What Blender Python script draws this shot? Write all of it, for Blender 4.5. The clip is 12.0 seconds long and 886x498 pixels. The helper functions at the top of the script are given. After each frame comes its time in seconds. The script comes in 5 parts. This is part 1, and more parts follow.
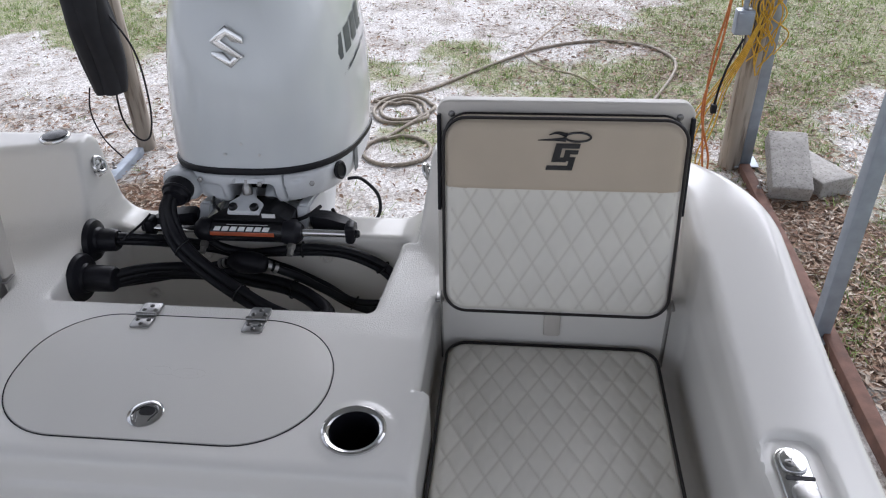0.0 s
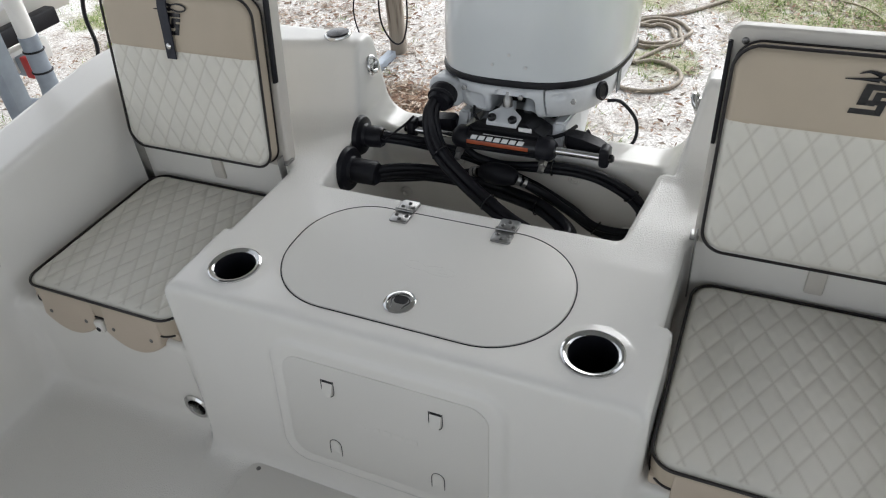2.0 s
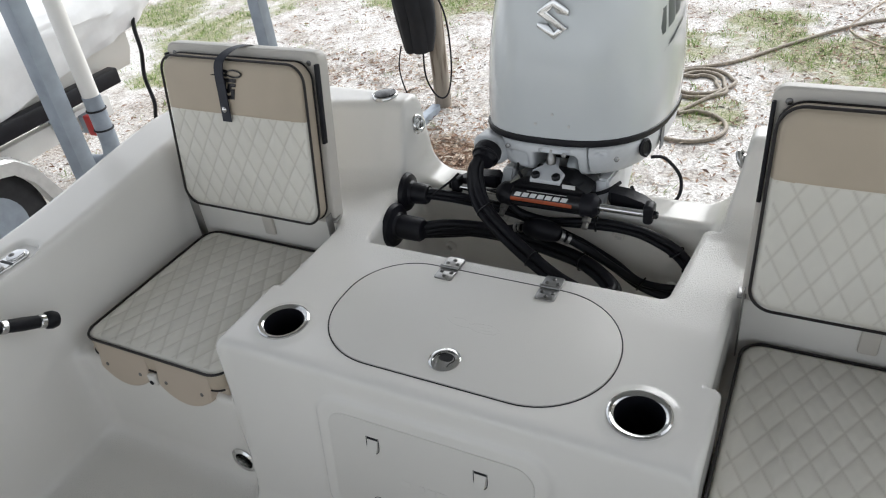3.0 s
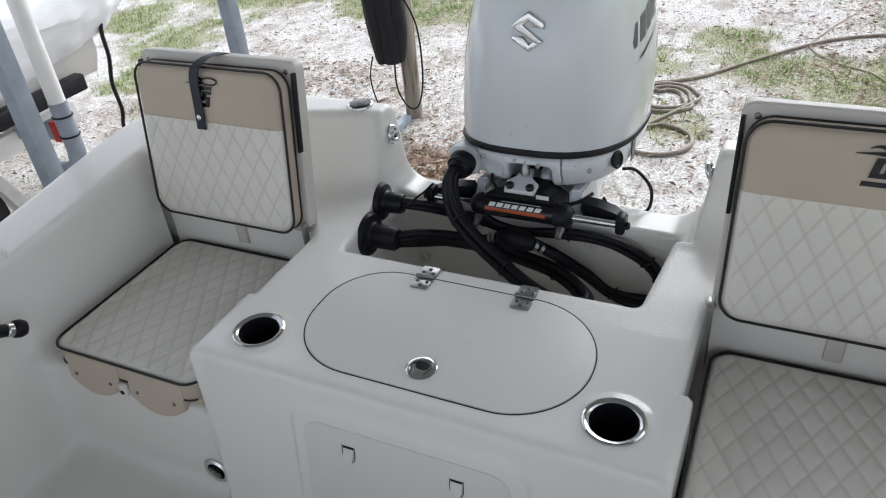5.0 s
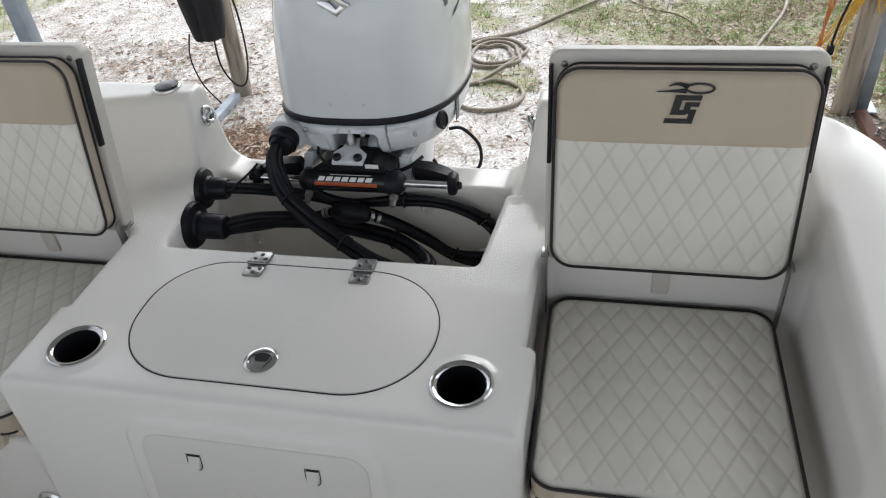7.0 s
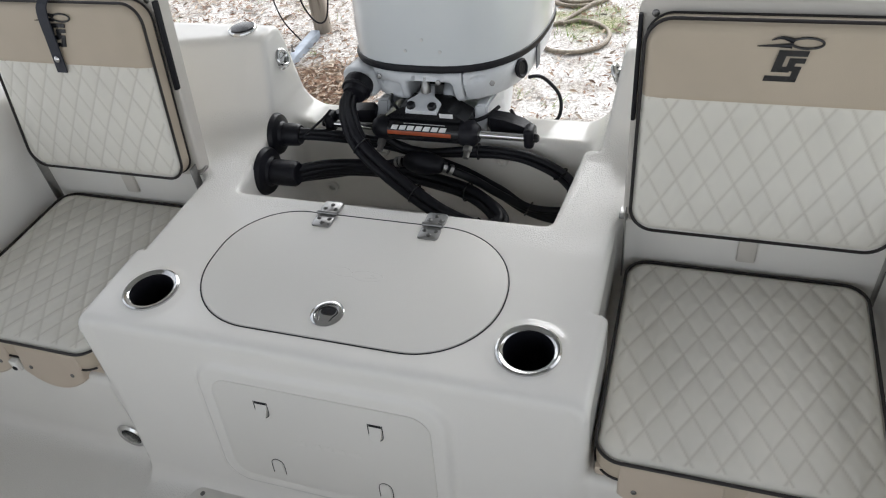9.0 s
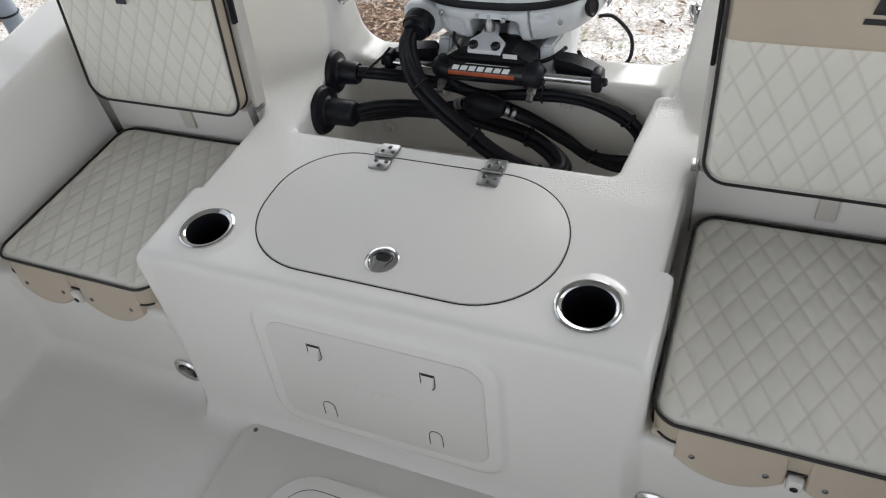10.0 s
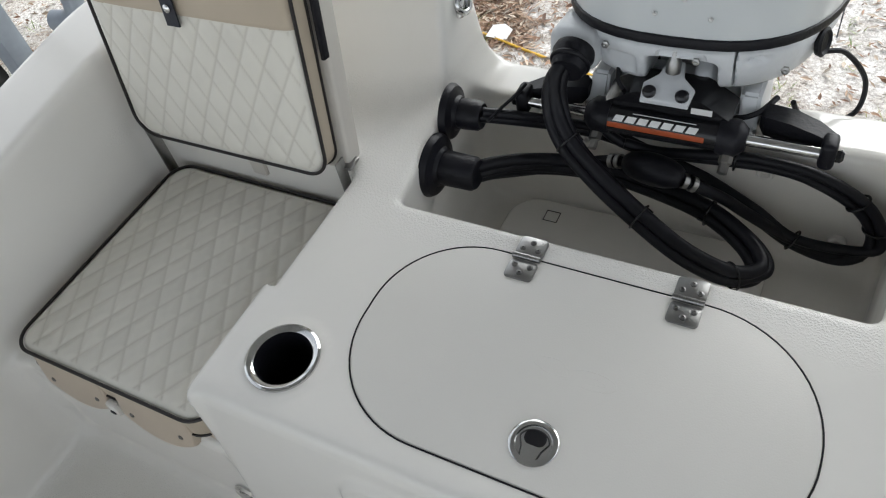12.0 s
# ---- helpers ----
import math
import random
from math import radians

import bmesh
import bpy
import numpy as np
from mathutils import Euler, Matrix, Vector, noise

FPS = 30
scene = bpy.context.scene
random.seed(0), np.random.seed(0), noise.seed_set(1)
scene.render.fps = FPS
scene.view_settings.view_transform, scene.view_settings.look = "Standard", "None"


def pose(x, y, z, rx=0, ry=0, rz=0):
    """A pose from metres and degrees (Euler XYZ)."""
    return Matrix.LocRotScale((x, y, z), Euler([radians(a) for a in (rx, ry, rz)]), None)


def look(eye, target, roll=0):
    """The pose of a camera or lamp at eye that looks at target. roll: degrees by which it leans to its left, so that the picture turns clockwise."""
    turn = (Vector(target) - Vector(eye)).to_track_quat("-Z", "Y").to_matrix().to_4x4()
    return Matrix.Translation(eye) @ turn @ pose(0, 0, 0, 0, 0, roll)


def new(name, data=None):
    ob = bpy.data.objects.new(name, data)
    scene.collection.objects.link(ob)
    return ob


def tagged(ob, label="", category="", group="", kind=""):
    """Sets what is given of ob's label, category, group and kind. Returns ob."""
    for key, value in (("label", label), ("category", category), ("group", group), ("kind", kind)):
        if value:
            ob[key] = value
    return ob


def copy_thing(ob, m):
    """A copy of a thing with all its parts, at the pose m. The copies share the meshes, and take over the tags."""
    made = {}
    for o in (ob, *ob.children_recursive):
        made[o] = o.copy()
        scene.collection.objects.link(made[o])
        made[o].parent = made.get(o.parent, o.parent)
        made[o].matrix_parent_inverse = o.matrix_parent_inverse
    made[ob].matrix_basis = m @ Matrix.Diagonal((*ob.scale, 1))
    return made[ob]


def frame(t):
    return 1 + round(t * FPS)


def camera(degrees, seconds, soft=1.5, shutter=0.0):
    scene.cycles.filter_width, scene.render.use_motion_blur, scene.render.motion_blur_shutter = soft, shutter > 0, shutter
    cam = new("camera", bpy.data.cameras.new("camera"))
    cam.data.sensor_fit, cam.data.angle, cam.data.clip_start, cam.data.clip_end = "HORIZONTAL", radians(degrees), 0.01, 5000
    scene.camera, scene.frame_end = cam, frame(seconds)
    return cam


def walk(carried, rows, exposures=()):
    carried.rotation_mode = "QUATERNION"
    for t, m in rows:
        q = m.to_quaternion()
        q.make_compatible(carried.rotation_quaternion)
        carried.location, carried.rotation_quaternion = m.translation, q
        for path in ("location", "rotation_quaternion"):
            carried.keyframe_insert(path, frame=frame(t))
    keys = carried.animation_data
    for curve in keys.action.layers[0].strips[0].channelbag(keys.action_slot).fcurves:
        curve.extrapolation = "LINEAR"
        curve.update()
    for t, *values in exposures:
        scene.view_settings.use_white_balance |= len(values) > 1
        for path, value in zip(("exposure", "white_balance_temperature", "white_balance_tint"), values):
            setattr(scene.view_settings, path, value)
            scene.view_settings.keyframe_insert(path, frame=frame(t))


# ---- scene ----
cam = camera(61.4, 12.0, soft=1.15)
PATH = [
    (0, (0.588, -0.792, 1.501), (0.392, 0.861, 0.392), -1.8),
    (0.5, (0.593, -0.776, 1.497), (0.413, 0.797, 0.275), -1.0),
    (1, (0.576, -0.788, 1.494), (0.346, 0.744, 0.228), -1.4),
    (1.5, (0.542, -0.799, 1.505), (0.054, 0.659, 0.225), -3.9),
    (2, (0.515, -0.81, 1.501), (-0.197, 0.581, 0.253), -5.8),
    (2.5, (0.503, -0.822, 1.527), (-0.337, 0.589, 0.385), -7.0),
    (3, (0.516, -0.812, 1.528), (-0.324, 0.603, 0.391), -7.9),
    (3.2, (0.524, -0.820, 1.524), (-0.326, 0.688, 0.523), -7.7),
    (4.8, (0.509, -0.818, 1.532), (-0.294, 0.635, 0.416), -7.1),
    (5, (0.506, -0.828, 1.533), (-0.261, 0.639, 0.411), -5.9),
    (5.5, (0.507, -0.815, 1.521), (-0.263, 0.631, 0.373), -7.7),
    (6, (0.503, -0.812, 1.524), (-0.215, 0.657, 0.373), -7.4),
    (6.5, (0.52, -0.802, 1.513), (-0.066, 0.705, 0.337), -5.9),
    (7, (0.542, -0.775, 1.51), (0.136, 0.757, 0.29), -5.6),
    (7.2, (0.538, -0.768, 1.495), (0.150, 0.776, 0.275), -5.2),
    (8.8, (0.547, -0.707, 1.502), (-0.019, 0.659, 0.155), -9.7),
    (9, (0.536, -0.722, 1.507), (-0.049, 0.658, 0.182), -8.6),
    (9.5, (0.53, -0.711, 1.494), (-0.088, 0.62, 0.136), -9.1),
    (10, (0.513, -0.691, 1.489), (-0.18, 0.535, 0.069), -11.1),
    (10.5, (0.462, -0.603, 1.465), (-0.246, 0.601, 0.034), -10.5),
    (11, (0.388, -0.535, 1.47), (-0.383, 0.709, 0.107), -11.3),
    (11.5, (0.302, -0.459, 1.434), (-0.521, 0.626, -0.03), -11.8),
    (12, (0.189, -0.321, 1.409), (-0.602, 0.739, -0.091), -13.9),
]
LIFT = 0.93
EXPOSURES = [(0.0, -0.29, 5950, 15), (1.2, -0.13, 6200, 11), (2.4, -0.06, 6280, 9), (5.0, -0.17, 6050, 10), (7.0, -0.10, 6240, 10), (9.0, 0.12, 6300, 10), (11.0, 0.12, 6280, 9), (12.0, 0.12, 6280, 8)]
walk(cam, [(t, look(eye, target, roll)) for t, eye, target, roll in PATH], exposures=[(t, LIFT + e, k, g) for t, e, k, g in EXPOSURES])

# ---- world, sun, exposure ----
world = bpy.data.worlds.new("sky")
scene.world = world
world.use_nodes = True
wn = world.node_tree
sky = wn.nodes.new("ShaderNodeTexSky")
sky.sky_type = "NISHITA"
sky.sun_disc = False
sky.sun_elevation = radians(45)
sky.sun_rotation = radians(8)
sky.air_density, sky.dust_density, sky.ozone_density = 1.0, 3.0, 1.0
grey = wn.nodes.new("ShaderNodeRGBToBW")
veil = wn.nodes.new("ShaderNodeMix")
veil.data_type = "RGBA"
veil.inputs[0].default_value = 0.88
wn.links.new(sky.outputs[0], grey.inputs[0])
wn.links.new(sky.outputs[0], veil.inputs[6])
wn.links.new(grey.outputs[0], veil.inputs[7])
wn.links.new(veil.outputs[2], wn.nodes["Background"].inputs[0])
wn.nodes["Background"].inputs[1].default_value = 0.22
sun = new("sun", bpy.data.lights.new("sun", "SUN"))
sun.data.energy, sun.data.angle, sun.data.color = 0.7, radians(60), (1.0, 0.975, 0.94)
sun.matrix_world = look((0.6, 4.2, 4.2), (0, 0, 0))

# ---- materials ----
def material(name, color, rough=0.5, metal=0.0, var=0.06, scale=6.0, bump=0.0, bump_scale=200.0, second=None, second_at=(0.5, 0.6), coat=0.0, spec=0.5, stretch=1.0):
    m = bpy.data.materials.new(name)
    m.use_nodes = True
    nt = m.node_tree
    b = nt.nodes["Principled BSDF"]
    b.inputs["IOR"].default_value = 1.45
    tc = nt.nodes.new("ShaderNodeMapping")
    tc.inputs["Scale"].default_value = (1, 1, stretch)
    nt.links.new(nt.nodes.new("ShaderNodeTexCoord").outputs["Object"], tc.inputs["Vector"])
    n1 = nt.nodes.new("ShaderNodeTexNoise")
    n1.inputs["Scale"].default_value, n1.inputs["Detail"].default_value = scale, 6
    nt.links.new(tc.outputs[0], n1.inputs["Vector"])
    ramp = nt.nodes.new("ShaderNodeValToRGB")
    c = Vector(color)
    lo, hi = c * (1 - var), c * (1 + var)
    ramp.color_ramp.elements[0].color = (*lo, 1)
    ramp.color_ramp.elements[1].color = (*[min(v, 0.95) for v in hi], 1)
    ramp.color_ramp.elements[0].position, ramp.color_ramp.elements[1].position = 0.3, 0.7
    nt.links.new(n1.outputs["Fac"], ramp.inputs[0])
    out = ramp.outputs[0]
    if second:
        n3 = nt.nodes.new("ShaderNodeTexNoise")
        n3.inputs["Scale"].default_value, n3.inputs["Detail"].default_value = scale * 3.7, 9
        nt.links.new(tc.outputs[0], n3.inputs["Vector"])
        mr = nt.nodes.new("ShaderNodeMapRange")
        mr.inputs[1].default_value, mr.inputs[2].default_value = second_at
        nt.links.new(n3.outputs["Fac"], mr.inputs[0])
        mix = nt.nodes.new("ShaderNodeMix")
        mix.data_type = "RGBA"
        nt.links.new(mr.outputs[0], mix.inputs[0])
        nt.links.new(out, mix.inputs[6])
        mix.inputs[7].default_value = (*second, 1)
        out = mix.outputs[2]
    nt.links.new(out, b.inputs["Base Color"])
    rr = nt.nodes.new("ShaderNodeMapRange")
    rr.inputs[3].default_value, rr.inputs[4].default_value = max(rough - 0.08, 0.02), min(rough + 0.1, 1)
    n2 = nt.nodes.new("ShaderNodeTexNoise")
    n2.inputs["Scale"].default_value, n2.inputs["Detail"].default_value = scale * 2.3, 5
    nt.links.new(tc.outputs[0], n2.inputs["Vector"])
    nt.links.new(n2.outputs["Fac"], rr.inputs[0])
    nt.links.new(rr.outputs[0], b.inputs["Roughness"])
    b.inputs["Metallic"].default_value = metal
    b.inputs["Specular IOR Level"].default_value = spec
    b.inputs["Coat Weight"].default_value = coat
    b.inputs["Coat Roughness"].default_value = 0.05
    if bump:
        nb = nt.nodes.new("ShaderNodeTexNoise")
        nb.inputs["Scale"].default_value, nb.inputs["Detail"].default_value = bump_scale, 3
        nt.links.new(tc.outputs[0], nb.inputs["Vector"])
        bp = nt.nodes.new("ShaderNodeBump")
        bp.inputs["Strength"].default_value, bp.inputs["Distance"].default_value = bump, 0.002
        nt.links.new(nb.outputs["Fac"], bp.inputs["Height"])
        nt.links.new(bp.outputs[0], b.inputs["Normal"])
    return m


GEL = material("gelcoat", (0.775, 0.755, 0.71), 0.13, var=0.025, scale=3.0, bump=0.05, bump_scale=40)
LID = material("lid_gelcoat", (0.70, 0.68, 0.635), 0.42, var=0.02, scale=3.0, bump=0.12, bump_scale=500)
VINYL = material("white_vinyl", (0.70, 0.675, 0.605), 0.45, var=0.04, scale=9, bump=0.15, bump_scale=700)
TAN = material("tan_vinyl", (0.47, 0.40, 0.31), 0.5, var=0.05, scale=9, bump=0.2, bump_scale=700)
TANPLASTIC = material("tan_plastic", (0.52, 0.44, 0.35), 0.4, var=0.05, scale=8, bump=0.1, bump_scale=300)
PANEL = material("panel_plastic", (0.56, 0.53, 0.48), 0.4, var=0.04, scale=5, bump=0.15, bump_scale=400)
PIPING = material("piping", (0.012, 0.009, 0.009), 0.45, var=0.2)
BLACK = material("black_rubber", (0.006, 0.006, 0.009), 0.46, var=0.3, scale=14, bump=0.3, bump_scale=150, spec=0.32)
BLACKGLOSS = material("black_paint", (0.010, 0.010, 0.012), 0.22, var=0.2)
CHROME = material("polished_steel", (0.62, 0.62, 0.61), 0.12, metal=1.0, var=0.05, scale=30)
STEEL = material("brushed_steel", (0.32, 0.316, 0.308), 0.3, metal=1.0, var=0.1, scale=60)
SCREW = material("screw_steel", (0.20, 0.195, 0.19), 0.35, metal=1.0, var=0.2, scale=60)
COWL = material("cowl_paint", (0.63, 0.66, 0.67), 0.14, var=0.015, scale=3, coat=0.6)
CASTING = material("painted_casting", (0.66, 0.68, 0.70), 0.34, var=0.06, scale=20, bump=0.25, bump_scale=120)
GREY = material("grey_graphic", (0.07, 0.085, 0.10), 0.3, var=0.15)
GALV = material("galvanised_steel", (0.30, 0.34, 0.39), 0.45, metal=0.35, var=0.14, scale=14, bump=0.1)
PVC = material("white_pvc", (0.75, 0.74, 0.71), 0.35, var=0.05)
WOOD = material("weathered_wood", (0.36, 0.32, 0.27), 0.85, var=0.3, scale=12, bump=0.7, bump_scale=60, second=(0.12, 0.09, 0.065), second_at=(0.50, 0.66), stretch=0.09)
CONCRETE = material("concrete", (0.36, 0.345, 0.32), 0.9, var=0.15, scale=25, bump=0.8, bump_scale=220, second=(0.20, 0.19, 0.175), second_at=(0.52, 0.7))
HOSE = material("garden_hose", (0.25, 0.215, 0.165), 0.6, var=0.25, scale=20, second=(0.14, 0.11, 0.08), second_at=(0.5, 0.7))
WIRE = material("thin_wire", (0.36, 0.30, 0.22), 0.6, var=0.2)
YELLOW = material("yellow_rope", (0.60, 0.36, 0.04), 0.7, var=0.2, scale=40)
ORANGE = material("orange_cord", (0.52, 0.17, 0.05), 0.6, var=0.15, scale=40)
ALU = material("diamond_plate", (0.62, 0.62, 0.61), 0.38, metal=0.7, var=0.1, scale=20)
FABRIC = material("boat_cover", (0.76, 0.76, 0.76), 0.8, var=0.12, scale=4, bump=0.6, bump_scale=14)
TYRE = material("tyre", (0.022, 0.022, 0.024), 0.75, var=0.25, scale=20)
DECAL = material("orange_label", (0.36, 0.07, 0.02), 0.35, var=0.2, scale=30)
WHITE = material("white_print", (0.75, 0.75, 0.74), 0.4, var=0.03)
RUST = material("rusted_beam", (0.13, 0.065, 0.045), 0.8, var=0.3, scale=15, bump=0.4)
RED = material("red_plastic", (0.4, 0.03, 0.03), 0.4)


def add_nonskid(m):
    """Fine moulded speckle on the walked surfaces: the stern platform and the sole."""
    nt = m.node_tree
    N, L = nt.nodes, nt.links
    geo = N.new("ShaderNodeNewGeometry")
    sep = N.new("ShaderNodeSeparateXYZ")
    L.new(geo.outputs["Position"], sep.inputs[0])

    def ramp(sock, a, b):
        r = N.new("ShaderNodeMapRange")
        r.inputs[1].default_value, r.inputs[2].default_value = a, b
        L.new(sock, r.inputs[0])
        return r.outputs[0]

    def math_node(op, a, b):
        n = N.new("ShaderNodeMath")
        n.operation = op
        L.new(a, n.inputs[0])
        L.new(b, n.inputs[1])
        return n.outputs[0]
    deck = math_node("MULTIPLY", ramp(sep.outputs[1], 0.22, 0.30), math_node("MULTIPLY", ramp(sep.outputs[2], 0.60, 0.615), ramp(sep.outputs[2], 0.65, 0.635)))
    both = math_node("MAXIMUM", deck, ramp(sep.outputs[2], 0.215, 0.207))
    v = N.new("ShaderNodeTexNoise")
    v.inputs["Scale"].default_value, v.inputs["Detail"].default_value = 380, 2
    L.new(geo.outputs["Position"], v.inputs["Vector"])
    h = math_node("MULTIPLY", ramp(v.outputs["Fac"], 0.45, 0.6), both)
    bp = N.new("ShaderNodeBump")
    bp.inputs["Strength"].default_value, bp.inputs["Distance"].default_value = 0.45, 0.0012
    L.new(h, bp.inputs["Height"])
    b = N["Principled BSDF"]
    L.new(b.inputs["Normal"].links[0].from_socket, bp.inputs["Normal"])
    L.new(bp.outputs[0], b.inputs["Normal"])


add_nonskid(GEL)


# ---- mesh helpers ----
def part(name, bm, mat, parent=None, label="", smooth=True):
    """Links a bmesh as one mesh object under a thing or a part."""
    me = bpy.data.meshes.new(name)
    bm.to_mesh(me)
    bm.free()
    return link(name, me, mat, parent, label, smooth)


def link(name, me, mat, parent=None, label="", smooth=True):
    for m in (mat if isinstance(mat, (list, tuple)) else [mat]):
        me.materials.append(m)
    if smooth:
        me.polygons.foreach_set("use_smooth", [True] * len(me.polygons))
        me.set_sharp_from_angle(angle=radians(38))
    ob = new(name, me)
    if parent:
        ob.parent = parent
    if label:
        tagged(ob, label)
    return ob


def thing(name, label, category, at=(0, 0, 0), group="", kind=""):
    ob = new(name)
    ob.empty_display_size = 0.1
    ob.matrix_basis = at if isinstance(at, Matrix) else Matrix.Translation(at)
    return tagged(ob, label, category, group, kind)


def box(sx, sy, sz, at=(0, 0, 0), bevel=0.004, seg=2, bm=None, rot=None):
    b = bmesh.new()
    bmesh.ops.create_cube(b, size=1)
    bmesh.ops.scale(b, vec=(sx, sy, sz), verts=b.verts)
    if bevel:
        bmesh.ops.bevel(b, geom=b.edges[:], offset=bevel, segments=seg, profile=0.5, affect="EDGES")
    m = Matrix.Translation(at) @ (rot if rot else Matrix())
    b.transform(m)
    return join(bm, b)


def join(bm, b):
    if bm is None:
        return b
    me = bpy.data.meshes.new("tmp")
    b.to_mesh(me)
    b.free()
    bm.from_mesh(me)
    bpy.data.meshes.remove(me)
    return bm


def smooth_path(pts, n=8, closed=False):
    P = [Vector(p) for p in pts]
    k = len(P)
    out = []
    for i in range(k if closed else k - 1):
        a, b, c, d = (P[(i + j) % k] if closed else P[min(max(i + j, 0), k - 1)] for j in (-1, 0, 1, 2))
        for s in range(n):
            t = s / n
            out.append(0.5 * (2 * b + (c - a) * t + (2 * a - 5 * b + 4 * c - d) * t * t + (3 * b - a - 3 * c + d) * t ** 3))
    if not closed:
        out.append(P[-1])
    return out


def tube(pts, r, sides=10, n=8, closed=False, bm=None, ribs=0.0):
    """A round tube along a smooth path; r may be a function of the share of the length."""
    path = smooth_path(pts, n, closed) if n else [Vector(p) for p in pts]
    bm = bm or bmesh.new()
    k = len(path)
    normal = None
    rings = []
    for i, p in enumerate(path):
        a = path[(i - 1) % k] if closed or i else p
        b = path[(i + 1) % k] if closed or i < k - 1 else p
        t = (b - a).normalized()
        if normal is None:
            normal = t.orthogonal().normalized()
        normal = (normal - t * normal.dot(t)).normalized()
        side = t.cross(normal)
        rad = r(i / (k - 1)) if callable(r) else r * (1 + (ribs if i % 2 else 0))
        rings.append([bm.verts.new(p + rad * (math.cos(2 * math.pi * j / sides) * normal + math.sin(2 * math.pi * j / sides) * side)) for j in range(sides)])
    for i in range(k if closed else k - 1):
        a, b = rings[i], rings[(i + 1) % k]
        for j in range(sides):
            bm.faces.new((a[j], a[(j + 1) % sides], b[(j + 1) % sides], b[j]))
    if not closed:
        bm.faces.new(rings[0][::-1])
        bm.faces.new(rings[-1])
    return bm


def lathe(profile, sides=32, m=None, bm=None):
    """A turned shape round z from (radius, height) pairs."""
    b = bmesh.new()
    rings = []
    for r, z in profile:
        rings.append([b.verts.new((r * math.cos(2 * math.pi * j / sides), r * math.sin(2 * math.pi * j / sides), z)) for j in range(sides)])
    for a, c in zip(rings, rings[1:]):
        for j in range(sides):
            b.faces.new((a[j], a[(j + 1) % sides], c[(j + 1) % sides], c[j]))
    if profile[0][0] > 1e-6 and profile[-1][0] > 1e-6:
        for j in range(sides):
            b.faces.new((rings[-1][j], rings[-1][(j + 1) % sides], rings[0][(j + 1) % sides], rings[0][j]))
    elif profile[0][0] > 1e-6:
        b.faces.new(rings[0][::-1])
    elif profile[-1][0] > 1e-6:
        b.faces.new(rings[-1])
    bmesh.ops.remove_doubles(b, verts=b.verts, dist=1e-6)
    bmesh.ops.recalc_face_normals(b, faces=b.faces)
    if m:
        b.transform(m)
    return join(bm, b)


def ring(R, r, at=(0, 0, 0), m=None, bm=None, sides=40):
    b = tube([(R * math.cos(2 * math.pi * i / sides), R * math.sin(2 * math.pi * i / sides), 0) for i in range(sides)], r, 10, 0, True)
    b.transform(Matrix.Translation(at) @ (m if m else Matrix()))
    return join(bm, b)


def outline(sx, sy, r, n=8):
    """A rounded rectangle's corner points, anticlockwise."""
    out = []
    for cx, cy, a0 in ((1, 1, 0), (-1, 1, 90), (-1, -1, 180), (1, -1, 270)):
        for i in range(n + 1):
            a = radians(a0 + 90 * i / n)
            out.append((cx * (sx / 2 - r) + r * math.cos(a), cy * (sy / 2 - r) + r * math.sin(a)))
    return out


def corners(x0, x1, y0, y1, rr, rl, fl, fr, n=16):
    """A rectangle with its own radius at each corner, anticlockwise from back right."""
    out = []
    for cx, cy, r, a0 in ((x1 - rr, y1 - rr, rr, 0), (x0 + rl, y1 - rl, rl, 90), (x0 + fl, y0 + fl, fl, 180), (x1 - fr, y0 + fr, fr, 270)):
        for i in range(n + 1):
            a = radians(a0 + 90 * i / n)
            out.append((cx + r * math.cos(a), cy + r * math.sin(a)))
    return out


def slab(pts, thick, bevel=0.002, m=None, bm=None, seg=2):
    """A plate with the given outline, its top at z = 0."""
    b = bmesh.new()
    f = b.faces.new([b.verts.new((x, y, 0)) for x, y in pts])
    top = bmesh.ops.extrude_face_region(b, geom=[f])
    for v in [g for g in top["geom"] if isinstance(g, bmesh.types.BMVert)]:
        v.co.z -= thick
    bmesh.ops.recalc_face_normals(b, faces=b.faces)
    if bevel:
        es = [e for e in b.edges if abs(e.verts[0].co.z) < 1e-6 and abs(e.verts[1].co.z) < 1e-6]
        bmesh.ops.bevel(b, geom=es, offset=bevel, segments=seg, profile=0.5, affect="EDGES")
    if m:
        b.transform(m)
    return join(bm, b)


def smin(a, b, k):
    h = np.clip(0.5 + 0.5 * (b - a) / k, 0, 1)
    return b + (a - b) * h - k * h * (1 - h)


def smax(a, b, k):
    return -smin(-a, -b, k)


